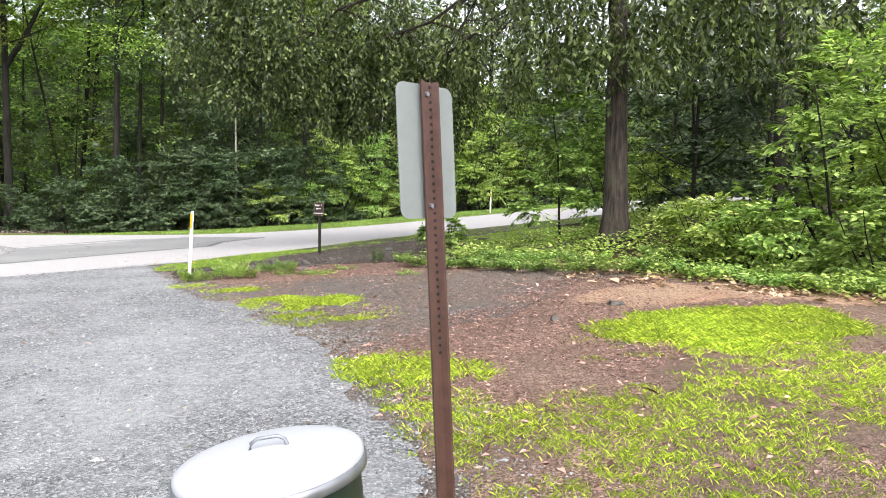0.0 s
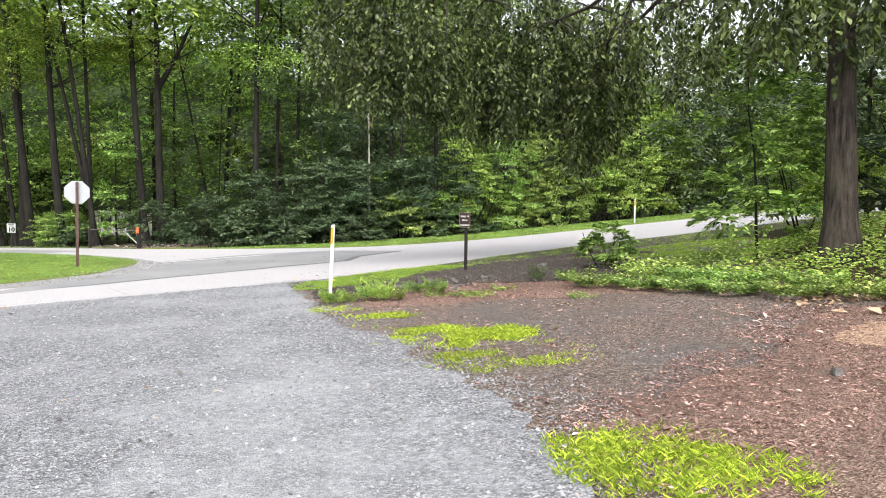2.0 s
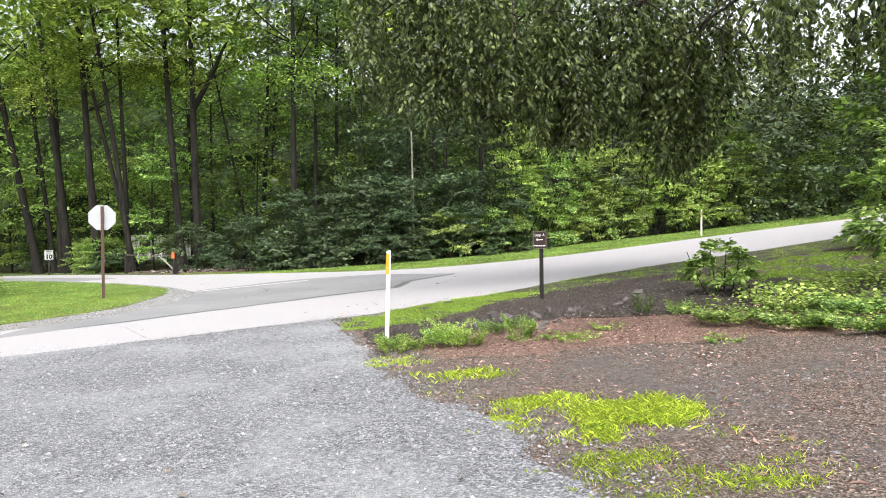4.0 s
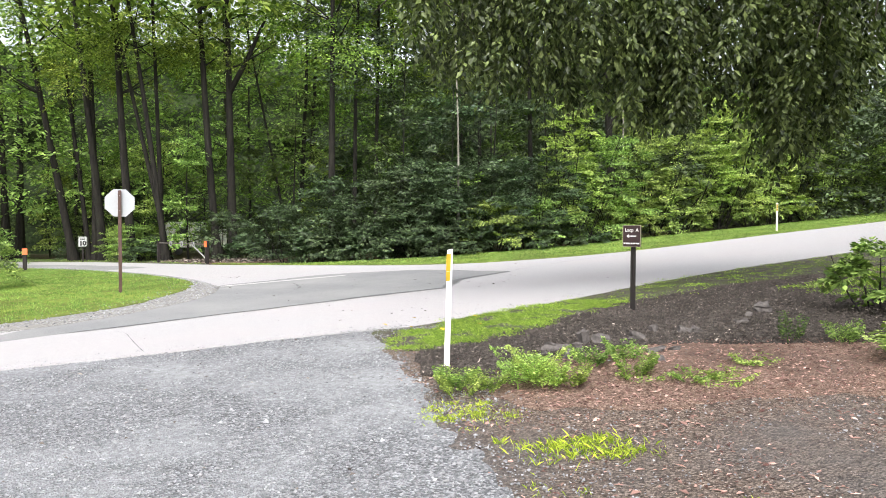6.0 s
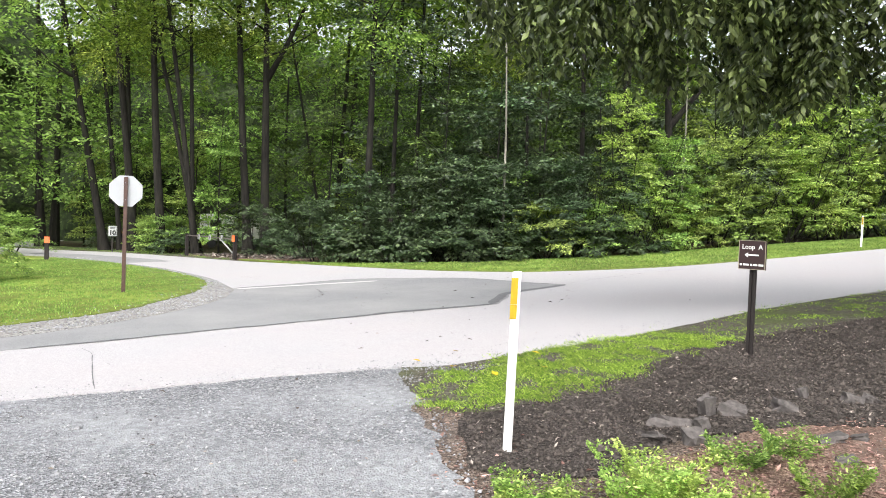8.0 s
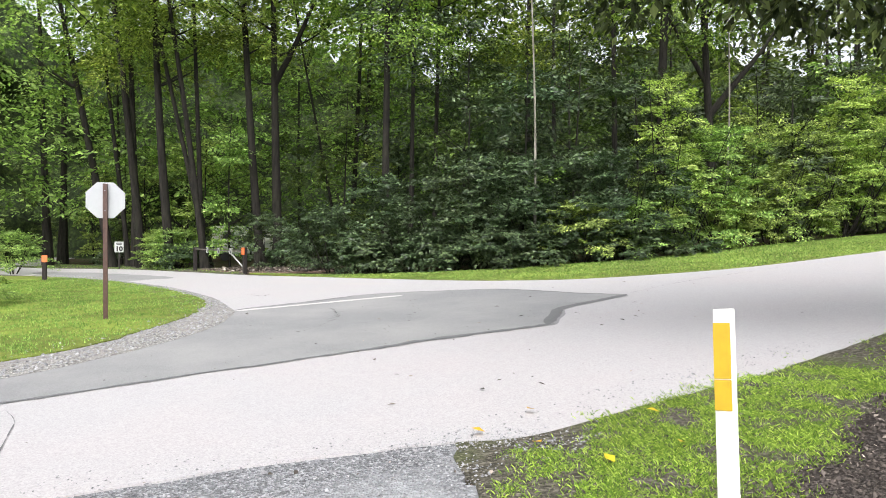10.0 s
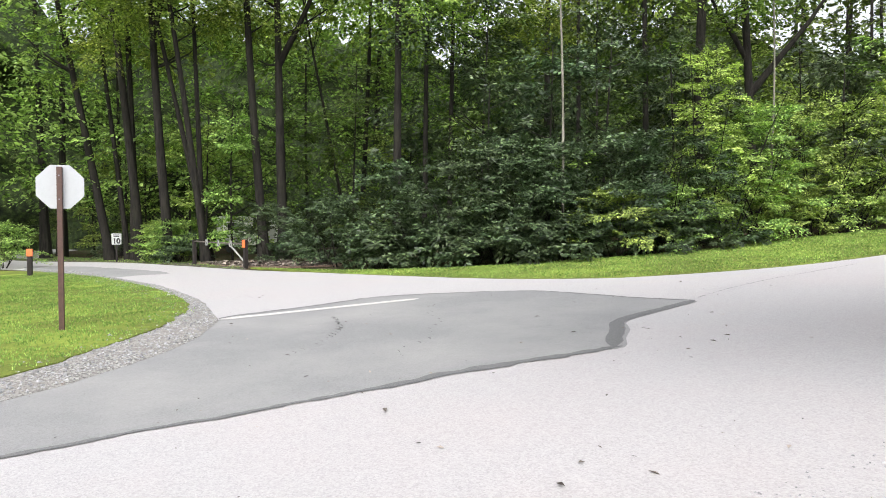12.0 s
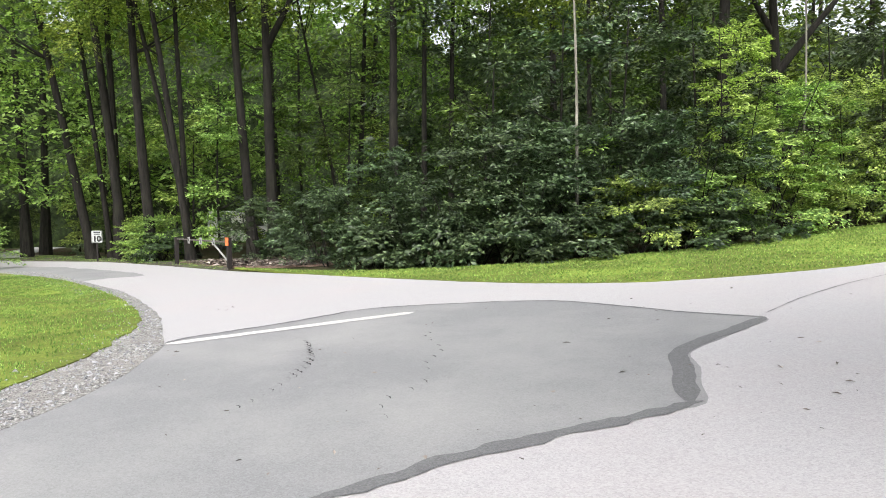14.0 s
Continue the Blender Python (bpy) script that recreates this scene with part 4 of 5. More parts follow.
for _ in range(290):
    x = rng.uniform(-7.7, 2.9) if rng.random() < 0.35 else rng.uniform(-6.8, 0.6)
    deep = rng.uniform(-1.1, 1.1)
    y = 20.0 + 0.32 * x + deep
    low = float(h(x, y)) + float(np.interp(x, [a for a, b in LOW], [b for a, b in LOW])) + 0.35 * noise.noise((x * 1.3, 4.0, 0.5)) + abs(rng.normal(0, 0.25)) + max(0.0, -deep - 0.4) * 0.35
    if noise.noise((x * 0.75, y * 0.75, 6.0)) < -0.18 and x > -5.5 and rng.random() < 0.75:
        continue
    branchlet(x, y, low + rng.choice((0.0, 0.0, 0.9, 2.0)), rng.uniform(1.0, 2.3), rng.normal(0, 1, 2))
for _ in range(230):
    a, r = rng.uniform(0, 2 * np.pi), 3.4 * math.sqrt(rng.random())
    x, y = 4.2 + 1.3 * r * math.cos(a), 13.6 + 0.75 * r * math.sin(a)
    branchlet(x, y, 4.4 + 0.5 * noise.noise((x, y, 1.0)) + 2.6 * rng.random() ** 1.5, rng.uniform(0.4, 1.0), rng.normal(0, 1, 2))
cs, ws = np.concatenate(cs), np.concatenate(ws)
under("crown", np_mesh("crown", *sprays(rng, cs, ws, rng.uniform(0.22, 0.42, len(cs)), 16, 0.13, 0.6, 0.6), M_LEAF_OAK), oak)


# ---- far wood ----
rng = np.random.default_rng(9)
n = 3600
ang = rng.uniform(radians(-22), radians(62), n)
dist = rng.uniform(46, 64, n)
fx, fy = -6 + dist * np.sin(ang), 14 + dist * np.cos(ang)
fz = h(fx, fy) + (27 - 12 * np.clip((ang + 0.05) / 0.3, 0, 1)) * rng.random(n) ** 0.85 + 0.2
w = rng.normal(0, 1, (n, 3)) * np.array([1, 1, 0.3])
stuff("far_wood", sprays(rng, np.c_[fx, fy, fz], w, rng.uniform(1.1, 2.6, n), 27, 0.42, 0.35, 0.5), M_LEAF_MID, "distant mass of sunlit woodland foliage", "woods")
# ragged wall of far crowns that closes the wood; its leaf-gap shade is painted
ca, cz = np.meshgrid(np.linspace(radians(-100), radians(75), 150), np.linspace(0, 1, 26), indexing="ij")
rad = np.array([74 + 5 * noise.noise((a * 9, z * 3, 1.0)) + 2.5 * noise.noise((a * 30, z * 9, 4.0)) for a, z in zip(ca.ravel(), cz.ravel())]).reshape(ca.shape) + 5 * cz
top = np.array([24 - 10 * min(1, max(0, a + 0.05) / 0.3) + 6 * noise.noise((a * 12, 0, 8.0)) + 3 * noise.noise((a * 40, 0, 2.0)) for a in ca.ravel()]).reshape(ca.shape)
bx, by = -6 + rad * np.sin(ca), 14 + rad * np.cos(ca)
i, j = np.meshgrid(np.arange(149), np.arange(25), indexing="ij")
k = i * 26 + j
tagged(new("backdrop", np_mesh("backdrop", np.c_[bx.ravel(), by.ravel(), (h(bx, by) - 0.5 + cz * top).ravel()], np.stack([k, k + 26, k + 27, k + 1], -1).reshape(-1, 4), M_CANOPY, True)), "distant wall of green woodland with its inner shade painted dark", "woods", kind="structure")
# left part of the far wood; lighter leaf colour stands in for backlight
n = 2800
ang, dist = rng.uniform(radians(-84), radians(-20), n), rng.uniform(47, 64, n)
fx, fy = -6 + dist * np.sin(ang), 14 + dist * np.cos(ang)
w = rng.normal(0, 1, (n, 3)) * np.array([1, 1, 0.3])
stuff("far_bright_wood", sprays(rng, np.c_[fx, fy, h(fx, fy) + 4 + 22 * rng.random(n)], w, rng.uniform(1.1, 2.5, n), 27, 0.36, 0.35, 0.5), M_LEAF_LIGHT, "yellow-green foliage beyond the trunks, backlight put in as lighter leaf colour", "woods")
n = 1900
ang, dist = rng.uniform(radians(-27), radians(48), n), rng.uniform(37, 45, n)
fx, fy = -6 + dist * np.sin(ang), 14 + dist * np.cos(ang)
w = rng.normal(0, 1, (n, 3)) * np.array([1, 1, 0.3])
# interior shade is given by the dark leaf colour here
stuff("inner_wood", sprays(rng, np.c_[fx, fy, h(fx, fy) + 0.2 + 9 * rng.random(n)], w, rng.uniform(0.9, 2.0, n), 28, 0.30, 0.35, 0.4), M_LEAF_DARK, "leafy undergrowth deep in the wood, its shade put in as dark leaf colour", "woods")
# canopy added mostly out of view, to block skylight and darken the wood
n = 1700
ang, dist = rng.uniform(radians(-52), radians(-4), n), rng.uniform(33, 66, n)
fx, fy = -6 + dist * np.sin(ang), 14 + dist * np.cos(ang)
w = rng.normal(0, 1, (n, 3)) * np.array([1, 1, 0.3])
gap = np.array([noise.noise((a * 0.16, b * 0.16, 2.2)) for a, b in zip(fx, fy)]) > -0.25
c = np.c_[fx, fy, h(fx, fy) + 15 + 9 * rng.random(n)][gap]
stuff("high_canopy", sprays(rng, c, w[gap], rng.uniform(1.4, 2.8, len(c)), 22, 0.5, 0.35, 0.5), M_LEAF_CROWN, "high leafy canopy added mostly above the view to shade the wood", "woods")
tr = []
for i in range(36):
    a, d = rng.uniform(radians(-80), radians(60)), rng.uniform(44, 64)
    x, y = -6 + d * np.sin(a), 14 + d * np.cos(a)
    tr.append(trunk_path(x, y, rng.normal(0, 0.03), rng.normal(0, 0.03), rng.uniform(0.12, 0.3), 22, rng, 6))
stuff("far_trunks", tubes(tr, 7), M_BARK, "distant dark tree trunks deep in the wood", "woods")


# ---- signs, posts, can ----
def u_post(name, height, width, depth, mat, parent, at=(0, 0)):
    """A steel channel post: back web with two flanges."""
    t = 0.006
    o = [(-width / 2, 0), (-width / 2 + 0.012, 0), (-width * 0.26, depth - t), (width * 0.26, depth - t), (width / 2 - 0.012, 0), (width / 2, 0), (width / 2, t), (width / 2 - 0.008, t), (width * 0.3, depth), (-width * 0.3, depth), (-width / 2 + 0.008, t), (-width / 2, t)]
    bm = bmesh.new()
    f = bm.faces.new([bm.verts.new((at[0] + x, at[1] + y, -0.2)) for x, y in o])
    r = bmesh.ops.extrude_face_region(bm, geom=[f])
    bmesh.ops.translate(bm, verts=[v for v in r["geom"] if isinstance(v, bmesh.types.BMVert)], vec=(0, 0, height + 0.2))
    bmesh.ops.recalc_face_normals(bm, faces=bm.faces)
    return part(name, bm, mat, parent)


def plate_outline(w, hh, r, segs=5):
    pts = []
    for cx, cz, a0 in ((w / 2 - r, hh / 2 - r, 0), (-w / 2 + r, hh / 2 - r, 90), (-w / 2 + r, -hh / 2 + r, 180), (w / 2 - r, -hh / 2 + r, 270)):
        for i in range(segs + 1):
            a = radians(a0 + 90 * i / segs)
            pts.append((cx + r * math.cos(a), cz + r * math.sin(a)))
    return pts


def bolt(parent, x, y, z, r=0.012):
    bm = bmesh.new()
    bmesh.ops.create_cone(bm, cap_ends=True, segments=6, radius1=r, radius2=r * 0.8, depth=0.012, matrix=pose(x, y, z, 90, 0, 0))
    part("bolt", bm, M_RIM, parent)


def lettering(text, size, x, y, z, mat, parent, name="lettering", turn=0.0, bold=0.0):
    cu = bpy.data.curves.new("lettering", "FONT")
    cu.body, cu.size, cu.align_x, cu.align_y, cu.extrude = text, size, "CENTER", "CENTER", 0.001
    cu.offset = size * 0.01 + bold
    tmp = new("lettering_source", cu)
    me = bpy.data.meshes.new_from_object(tmp.evaluated_get(bpy.context.evaluated_depsgraph_get()))
    bpy.data.objects.remove(tmp)
    me.transform(pose(x, y, z, 90, 0, turn))
    me.materials.clear()
    me.materials.append(mat)
    return under(name, me, parent)


# parking sign seen from behind, near the can
ps = thing("parking_sign", 0.04, 2.72, rz=-52, label="grey back of a small sign on a brown steel post", category="sign")
ps.matrix_world = pose(0.14, 2.66, float(h(0.14, 2.66)), -1.5, -3.6, 0) @ pose(0, 0, 0, 0, 0, 46)
u_post("post", 2.0, 0.098, 0.03, M_BROWN, ps)
part("sign_panel", prism(plate_outline(0.315, 0.54, 0.04), 0.003, m=pose(0, 0.034, 1.72)), M_SIGNBACK, ps, "bare grey aluminium panel")
for i in range(38):
    bm = bmesh.new()
    bmesh.ops.create_cone(bm, cap_ends=True, segments=8, radius1=0.007, radius2=0.007, depth=0.004, matrix=pose(0.019, 0.0235, 0.9 + 0.03 * i, 90, 0, 0))
    part("post_hole", bm, M_HOLE, ps)
bolt(ps, 0, 0.02, 1.5)
bolt(ps, 0, 0.02, 1.95)

# stop sign from behind
ss = thing("stop_sign", -16.53, 21.53, rz=-180 + 40, label="white back of an octagonal stop sign on a brown post", category="sign")
part("post", box(0.085, 0.07, 3.05, (0, 0, 1.27), 0.008), M_BROWN, ss)
part("sign_panel", prism([(0.395 * math.cos(radians(22.5 + 45 * i)), 0.395 * math.sin(radians(22.5 + 45 * i))) for i in range(8)], 0.004, m=pose(0, -0.041, 2.46)), M_STOPBACK, ss, "pale unpainted octagonal panel")
bolt(ss, 0, 0.041, 2.65)
bolt(ss, 0, 0.041, 2.25)

# white marker posts with yellow bands
def marker_post(x, y, tip, lean, rz):
    t = new("marker_post")
    t.matrix_world = pose(x, y, float(h(x, y)), tip, lean, 0) @ pose(0, 0, 0, 0, 0, rz)
    tagged(t, "white plastic marker post with a yellow reflective band", "post", "marker posts")
    o = [(-0.038, 0.004), (-0.035, 0.012), (-0.016, 0.022), (0.016, 0.022), (0.035, 0.012), (0.038, 0.004), (0.022, -0.003), (0.01, -0.0045), (-0.01, -0.0045), (-0.022, -0.003)]
    bm = bmesh.new()
    f = bm.faces.new([bm.verts.new((a, b, -0.15)) for a, b in o])
    r = bmesh.ops.extrude_face_region(bm, geom=[f])
    bmesh.ops.translate(bm, verts=[v for v in r["geom"] if isinstance(v, bmesh.types.BMVert)], vec=(0, 0, 1.44))
    bmesh.ops.recalc_face_normals(bm, faces=bm.faces)
    part("post", bm, M_WHITE, t)
    part("reflective_band", box(0.06, 0.004, 0.195, (-0.005, -0.0065, 1.143), 0.001), M_TAPE, t, "yellow reflective tape")
    part("reflective_band", box(0.06, 0.004, 0.105, (-0.005, -0.0065, 0.99), 0.001), M_TAPE, t, "yellow reflective tape")
    return t


marker_post(-4.96, 13.34, -12.5, -2.2, -22)
marker_post(2.53, 40.3, 0, 0.5, 10)

# campsite loop sign
ls = thing("loop_sign", -3.15, 17.25, z=float(h(-3.15, 17.25)) + 0.06, rz=-34, label="small dark brown wooden direction sign with white lettering on twin posts", category="sign")
for dx in (-0.021, 0.021):
    part("post", box(0.034, 0.035, 1.3, (dx, 0.018, 0.45), 0.006), M_POSTDARK, ls)
part("board", box(0.32, 0.025, 0.33, (0, -0.015, 1.09), 0.004), M_SIGNBROWN, ls)
for w, hh, x, z in ((0.32, 0.005, 0, 1.2525), (0.32, 0.005, 0, 0.9275), (0.005, 0.32, -0.1575, 1.09), (0.005, 0.32, 0.1575, 1.09)):
    part("border", box(w, 0.006, hh, (x, -0.03, z), 0.001), M_CREAM, ls, "cream painted border")
lettering("Loop  A", 0.074, 0, -0.0295, 1.18, M_LETTER, ls)
part("arrow", prism([(-0.09, 1.09), (-0.05, 1.117), (-0.05, 1.098), (0.08, 1.098), (0.08, 1.082), (-0.05, 1.082), (-0.05, 1.063)], 0.003, m=pose(0, -0.0295, 0)), M_LETTER, ls)
for x, w in ((-0.128, 0.026), (-0.066, 0.07), (-0.004, 0.022), (0.044, 0.05), (0.112, 0.056)):
    part("lettering_bar", box(w, 0.003, 0.022, (x, -0.0295, 0.978), 0), M_LETTER, ls)

# speed sign
sp = thing("speed_sign", -38.8, 43.0, rz=42, label="white speed limit sign with black figures on a dark post", category="sign")
part("post", box(0.09, 0.06, 1.75, (0, 0, 0.68), 0.006), M_POSTDARK, sp)
part("sign_panel", prism(plate_outline(0.52, 0.66, 0.05), 0.004, m=pose(0, -0.035, 1.36)), M_SIGNFACE, sp, "white sign face")
for w, hh, x, z in ((0.46, 0.018, 0, 1.665), (0.46, 0.018, 0, 1.055), (0.018, 0.59, -0.232, 1.36), (0.018, 0.59, 0.232, 1.36)):
    part("border", box(w, 0.003, hh, (x, -0.0385, z), 0), M_BLACK, sp, "black painted border")
lettering("10", 0.40, 0, -0.039, 1.235, M_BLACK, sp, bold=0.022)
for z, w in ((1.59, 0.34), (1.50, 0.30)):
    part("lettering_bar", box(w, 0.003, 0.055, (0, -0.039, z), 0), M_BLACK, sp)
yp = thing("yellow_marker", -43.4, 48.4, rz=40, label="thin yellow marker post in the grass", category="post")
part("post", box(0.14, 0.04, 1.55, (0, 0, 0.62), 0.008), M_TAPE, yp)

# island post with orange plate
rp = thing("island_post", -32.3, 32.75, rz=38, label="short dark wooden post with an orange reflector plate", category="post")
part("post", box(0.17, 0.17, 1.25, (0, 0, 0.47), 0.012), M_POSTDARK, rp)
part("reflector", box(0.22, 0.02, 0.30, (0.02, -0.096, 0.98), 0.006), M_ORANGE, rp, "orange reflector plate")

# bar gate by the wood
gt = thing("bar_gate", -25.0, 37.1, rz=152, label="closed pale bar gate with orange and white plates between dark posts", category="gate")
GL = 6.0
part("post", box(0.16, 0.16, 1.35, (0, 0, 0.5), 0.012), M_POSTDARK, gt)
part("post", box(0.16, 0.16, 1.25, (GL, 0, 0.45), 0.012), M_POSTDARK, gt)
part("rail", box(GL, 0.05, 0.06, (GL / 2, 0, 1.0), 0.012), M_RAIL, gt)
part("brace", box(1.9, 0.05, 0.06, (0, 0, 0), 0.01, pose(0.95, 0, 0.62, 0, -24, 0)), M_PALE_METAL, gt)
part("reflector", box(0.30, 0.02, 0.32, (0.0, 0.09, 1.02), 0.006), M_ORANGE, gt, "orange reflector plate")
for x in (1.5, 2.9, 4.3):
    part("plate", box(0.26, 0.015, 0.28, (x, 0.04, 0.98), 0.005), M_PALE_METAL, gt, "small pale grey plate")
    part("plate_stripe", box(0.07, 0.004, 0.22, (x, 0.05, 0.98), 0, pose(0, 0, 0, 0, 35, 0)), M_BLACK, gt)

# litter bin
can = new("trash_can")
can.matrix_world = pose(-0.31, 1.95, float(h(-0.31, 1.95)) + 0.03, 0, -8, 8)
tagged(can, "dark green metal trash can with a pale galvanised lid", "trash can")
part("body", lathe([(0.235, 0.0), (0.24, 0.02), (0.262, 0.70), (0.268, 0.715), (0.262, 0.73)], 48), M_CAN, can, smooth=True)
for z in (0.22, 0.45):
    part("hoop", lathe([(0.252 + z * 0.03 - 0.006, z - 0.012), (0.256 + z * 0.03, z - 0.006), (0.256 + z * 0.03, z + 0.006), (0.252 + z * 0.03 - 0.006, z + 0.012)], 48), M_CAN, can, smooth=True)
lid = part("lid", lathe([(0.272, 0.715), (0.278, 0.735), (0.278, 0.752), (0.268, 0.762), (0.23, 0.772), (0.13, 0.785), (0.01, 0.79)], 48), M_GALV, can, "pale galvanised lid", smooth=True)
part("rim", lathe([(0.274, 0.70), (0.284, 0.704), (0.286, 0.722), (0.284, 0.736), (0.275, 0.738)], 48), M_RIM, can, "dull metal rim", smooth=True)
hp = [(-0.055, 0.0, 0.786, 0.006), (-0.05, 0.0, 0.806, 0.006), (-0.03, 0, 0.818, 0.006), (0.03, 0, 0.818, 0.006), (0.05, 0, 0.806, 0.006), (0.055, 0, 0.786, 0.006)]
ho = under("handle", np_mesh("handle", *tubes([hp], 8), M_RIM, True), lid)
ho.matrix_local = pose(0, 0, 0)


# ---- rocks, weeds ----
def rock(x, y, sx, sy, sz, rz, seed, tilt=16):
    rng = np.random.default_rng(seed)
    bm = bmesh.new()
    bmesh.ops.create_cube(bm, size=1)
    bmesh.ops.subdivide_edges(bm, edges=bm.edges[:], cuts=2, use_grid_fill=True)
    for v in bm.verts:
        n3 = noise.noise_vector(v.co * 1.6 + Vector((seed * 3.1, seed, 0)))
        v.co += n3 * 0.3
        v.co.x *= sx * 0.75
        v.co.y *= sy * 0.8
        v.co.z *= sz * 1.0
    me = bpy.data.meshes.new("rock")
    bm.to_mesh(me)
    bm.free()
    me.materials.append(M_ROCK)
    ob = new("rock", me)
    ob.matrix_world = pose(x, y, float(h(x, y)) + sz * 0.2, tilt * rng.normal(), tilt * rng.normal(), rz)
    return tagged(ob, "flat grey-brown fieldstone half sunk in the mulch", "rock", "stones of the mulch bed")


for i, (x, y, sx, sy, sz, rz) in enumerate([
    (-4.04, 13.95, 0.46, 0.17, 0.07, -52), (-3.9, 14.28, 0.5, 0.26, 0.13, 8), (-3.62, 14.64, 0.2, 0.12, 0.26, 40), (-3.42, 14.7, 0.34, 0.24, 0.15, -14), (-3.74, 13.92, 0.22, 0.2, 0.14, 30), (-3.67, 14.24, 0.18, 0.12, 0.16, 60), (-3.03, 14.94, 0.32, 0.22, 0.14, 12), (-2.84, 15.43, 0.18, 0.15, 0.15, 60),
    (-2.48, 15.33, 0.24, 0.18, 0.13, 0), (-2.31, 15.37, 0.26, 0.14, 0.1, 20), (-1.37, 16.9, 0.34, 0.24, 0.2, 5), (-2.84, 14.19, 0.36, 0.22, 0.08, 25), (-2.62, 14.3, 0.2, 0.16, 0.07, 70), (-2.81, 13.75, 0.2, 0.12, 0.07, 10), (-1.75, 16.0, 0.26, 0.18, 0.1, 15), (-1.6, 16.5, 0.16, 0.12, 0.08, 50),
    (1.34, 7.74, 0.14, 0.1, 0.1, 20), (2.25, 8.6, 0.32, 0.2, 0.1, 10)]):
    rock(x, y, sx * 0.78, sy * 0.78, sz * 0.8, rz, 40 + i)


def weed(seed, height, spread, mat, fans=26, per=22, leaf=0.06):
    rng = np.random.default_rng(seed)
    t = tagged(new("weed_clump"), "low leafy green weeds on the bare ground", "plant", "weeds")
    st = []
    c, w = [], []
    for i in range(fans):
        a = rng.uniform(0, 6.28)
        s = limb((0.04 * np.cos(a), 0.04 * np.sin(a), -0.02), (np.cos(a) * spread, np.sin(a) * spread, height), math.hypot(spread, height) * rng.uniform(0.5, 1), 0.004, rng, 4, 0)
        st.append(s)
        c += [s[1, :3], s[2, :3]]
        w += [s[3, :3] - s[1, :3]] * 2
    under("stem", np_mesh("stem", *tubes(st[:1], 4), mat, True), t)
    under("foliage", np_mesh("foliage", *sprays(rng, np.array(c), np.array(w), np.full(len(c), spread * 0.7), per, leaf, 0.3, 0.4), mat), t)
    return t


weeds = [weed(51, 0.46, 0.24, M_LEAF_YOUNG, 18, 60, 0.026), weed(52, 0.30, 0.2, M_LEAF_LIGHT, 16, 52, 0.026), weed(53, 0.13, 0.17, M_LEAF_LIGHT, 12, 20, 0.03), weed(54, 0.28, 0.4, M_LEAF_HEDGE, 24, 36, 0.055), weed(55, 0.45, 0.16, M_LEAF_MID, 12, 30, 0.03)]
plant_all(weeds, [(-4.62, 12.45, 1), (-4.5, 12.2, 1), (-4.3, 12.4, 1), (-4.02, 12.55, 0), (-3.9, 12.7, 0), (-3.78, 12.5, 0), (-3.6, 12.6, 1), (-3.47, 13.45, 1), (-3.12, 13.7, 1), (-3.02, 13.1, 1), (-2.95, 12.9, 2), (-2.5, 12.92, 2), (-2.32, 12.75, 2), (-2.2, 12.95, 2), (-1.4, 14.65, 4), (-1.9, 13.6, 2), (-0.6, 12.4, 2),
                  (0.3, 13.2, 3), (0.9, 12.8, 3), (1.5, 12.3, 3), (2.2, 11.8, 3), (2.9, 11.6, 3), (3.6, 11.4, 3), (4.1, 10.6, 3), (4.6, 9.6, 3), (5.2, 8.9, 3), (5.9, 8.4, 3), (6.7, 8.0, 3), (0.6, 14.4, 3), (1.2, 13.9, 3), (1.8, 13.2, 3), (2.6, 12.5, 3), (4.0, 12.2, 3), (4.7, 11.8, 3), (5.2, 10.4, 3), (5.9, 9.7, 3), (-0.4, 13.7, 3), (-0.9, 14.6, 1)], 8)
IVY = [(-0.5, 14.6), (0.2, 14.2), (1.0, 13.9), (1.7, 13.4), (2.4, 12.7), (2.9, 11.9), (3.2, 11.0), (3.8, 10.2), (4.5, 9.8), (4.6, 8.9), (5.1, 7.8), (6.5, 7.2), (10, 6), (12, 10), (8, 15), (4.5, 17.5), (1, 17)]
rng = np.random.default_rng(60)
xy = scatter(rng, IVY, 26000, 0.75, 0.8)
n = len(xy)
a = rng.uniform(0, 6.28, n)
mound = np.array([0.13 + 0.26 * max(0.0, noise.noise((p * 1.1, q * 1.1, 9.0)) + 0.35) for p, q in xy])
stuff("ground_ivy", leaves(np.c_[xy, h(xy[:, 0], xy[:, 1]) + mound * rng.uniform(0.1, 1.0, n)], np.c_[np.cos(a), np.sin(a), rng.normal(-0.1, 0.3, n)], np.c_[rng.normal(0, 0.35, (n, 2)), np.ones(n)], rng.uniform(0.05, 0.1, n), rng.uniform(0.04, 0.075, n)), M_LEAF_YOUNG, "low green ivy and creepers under the big tree", "ground cover")


# ---- loose stuff on the ground ----
rng = np.random.default_rng(70)
def turf(poly, count, patchy, scale, per=20, spread=0.04, height=0.03, width=0.0042, lift=0.0):
    return blades(rng, tufts(rng, scatter(rng, poly, count, patchy, scale), per, spread), height, width, lift, bend=1.25)


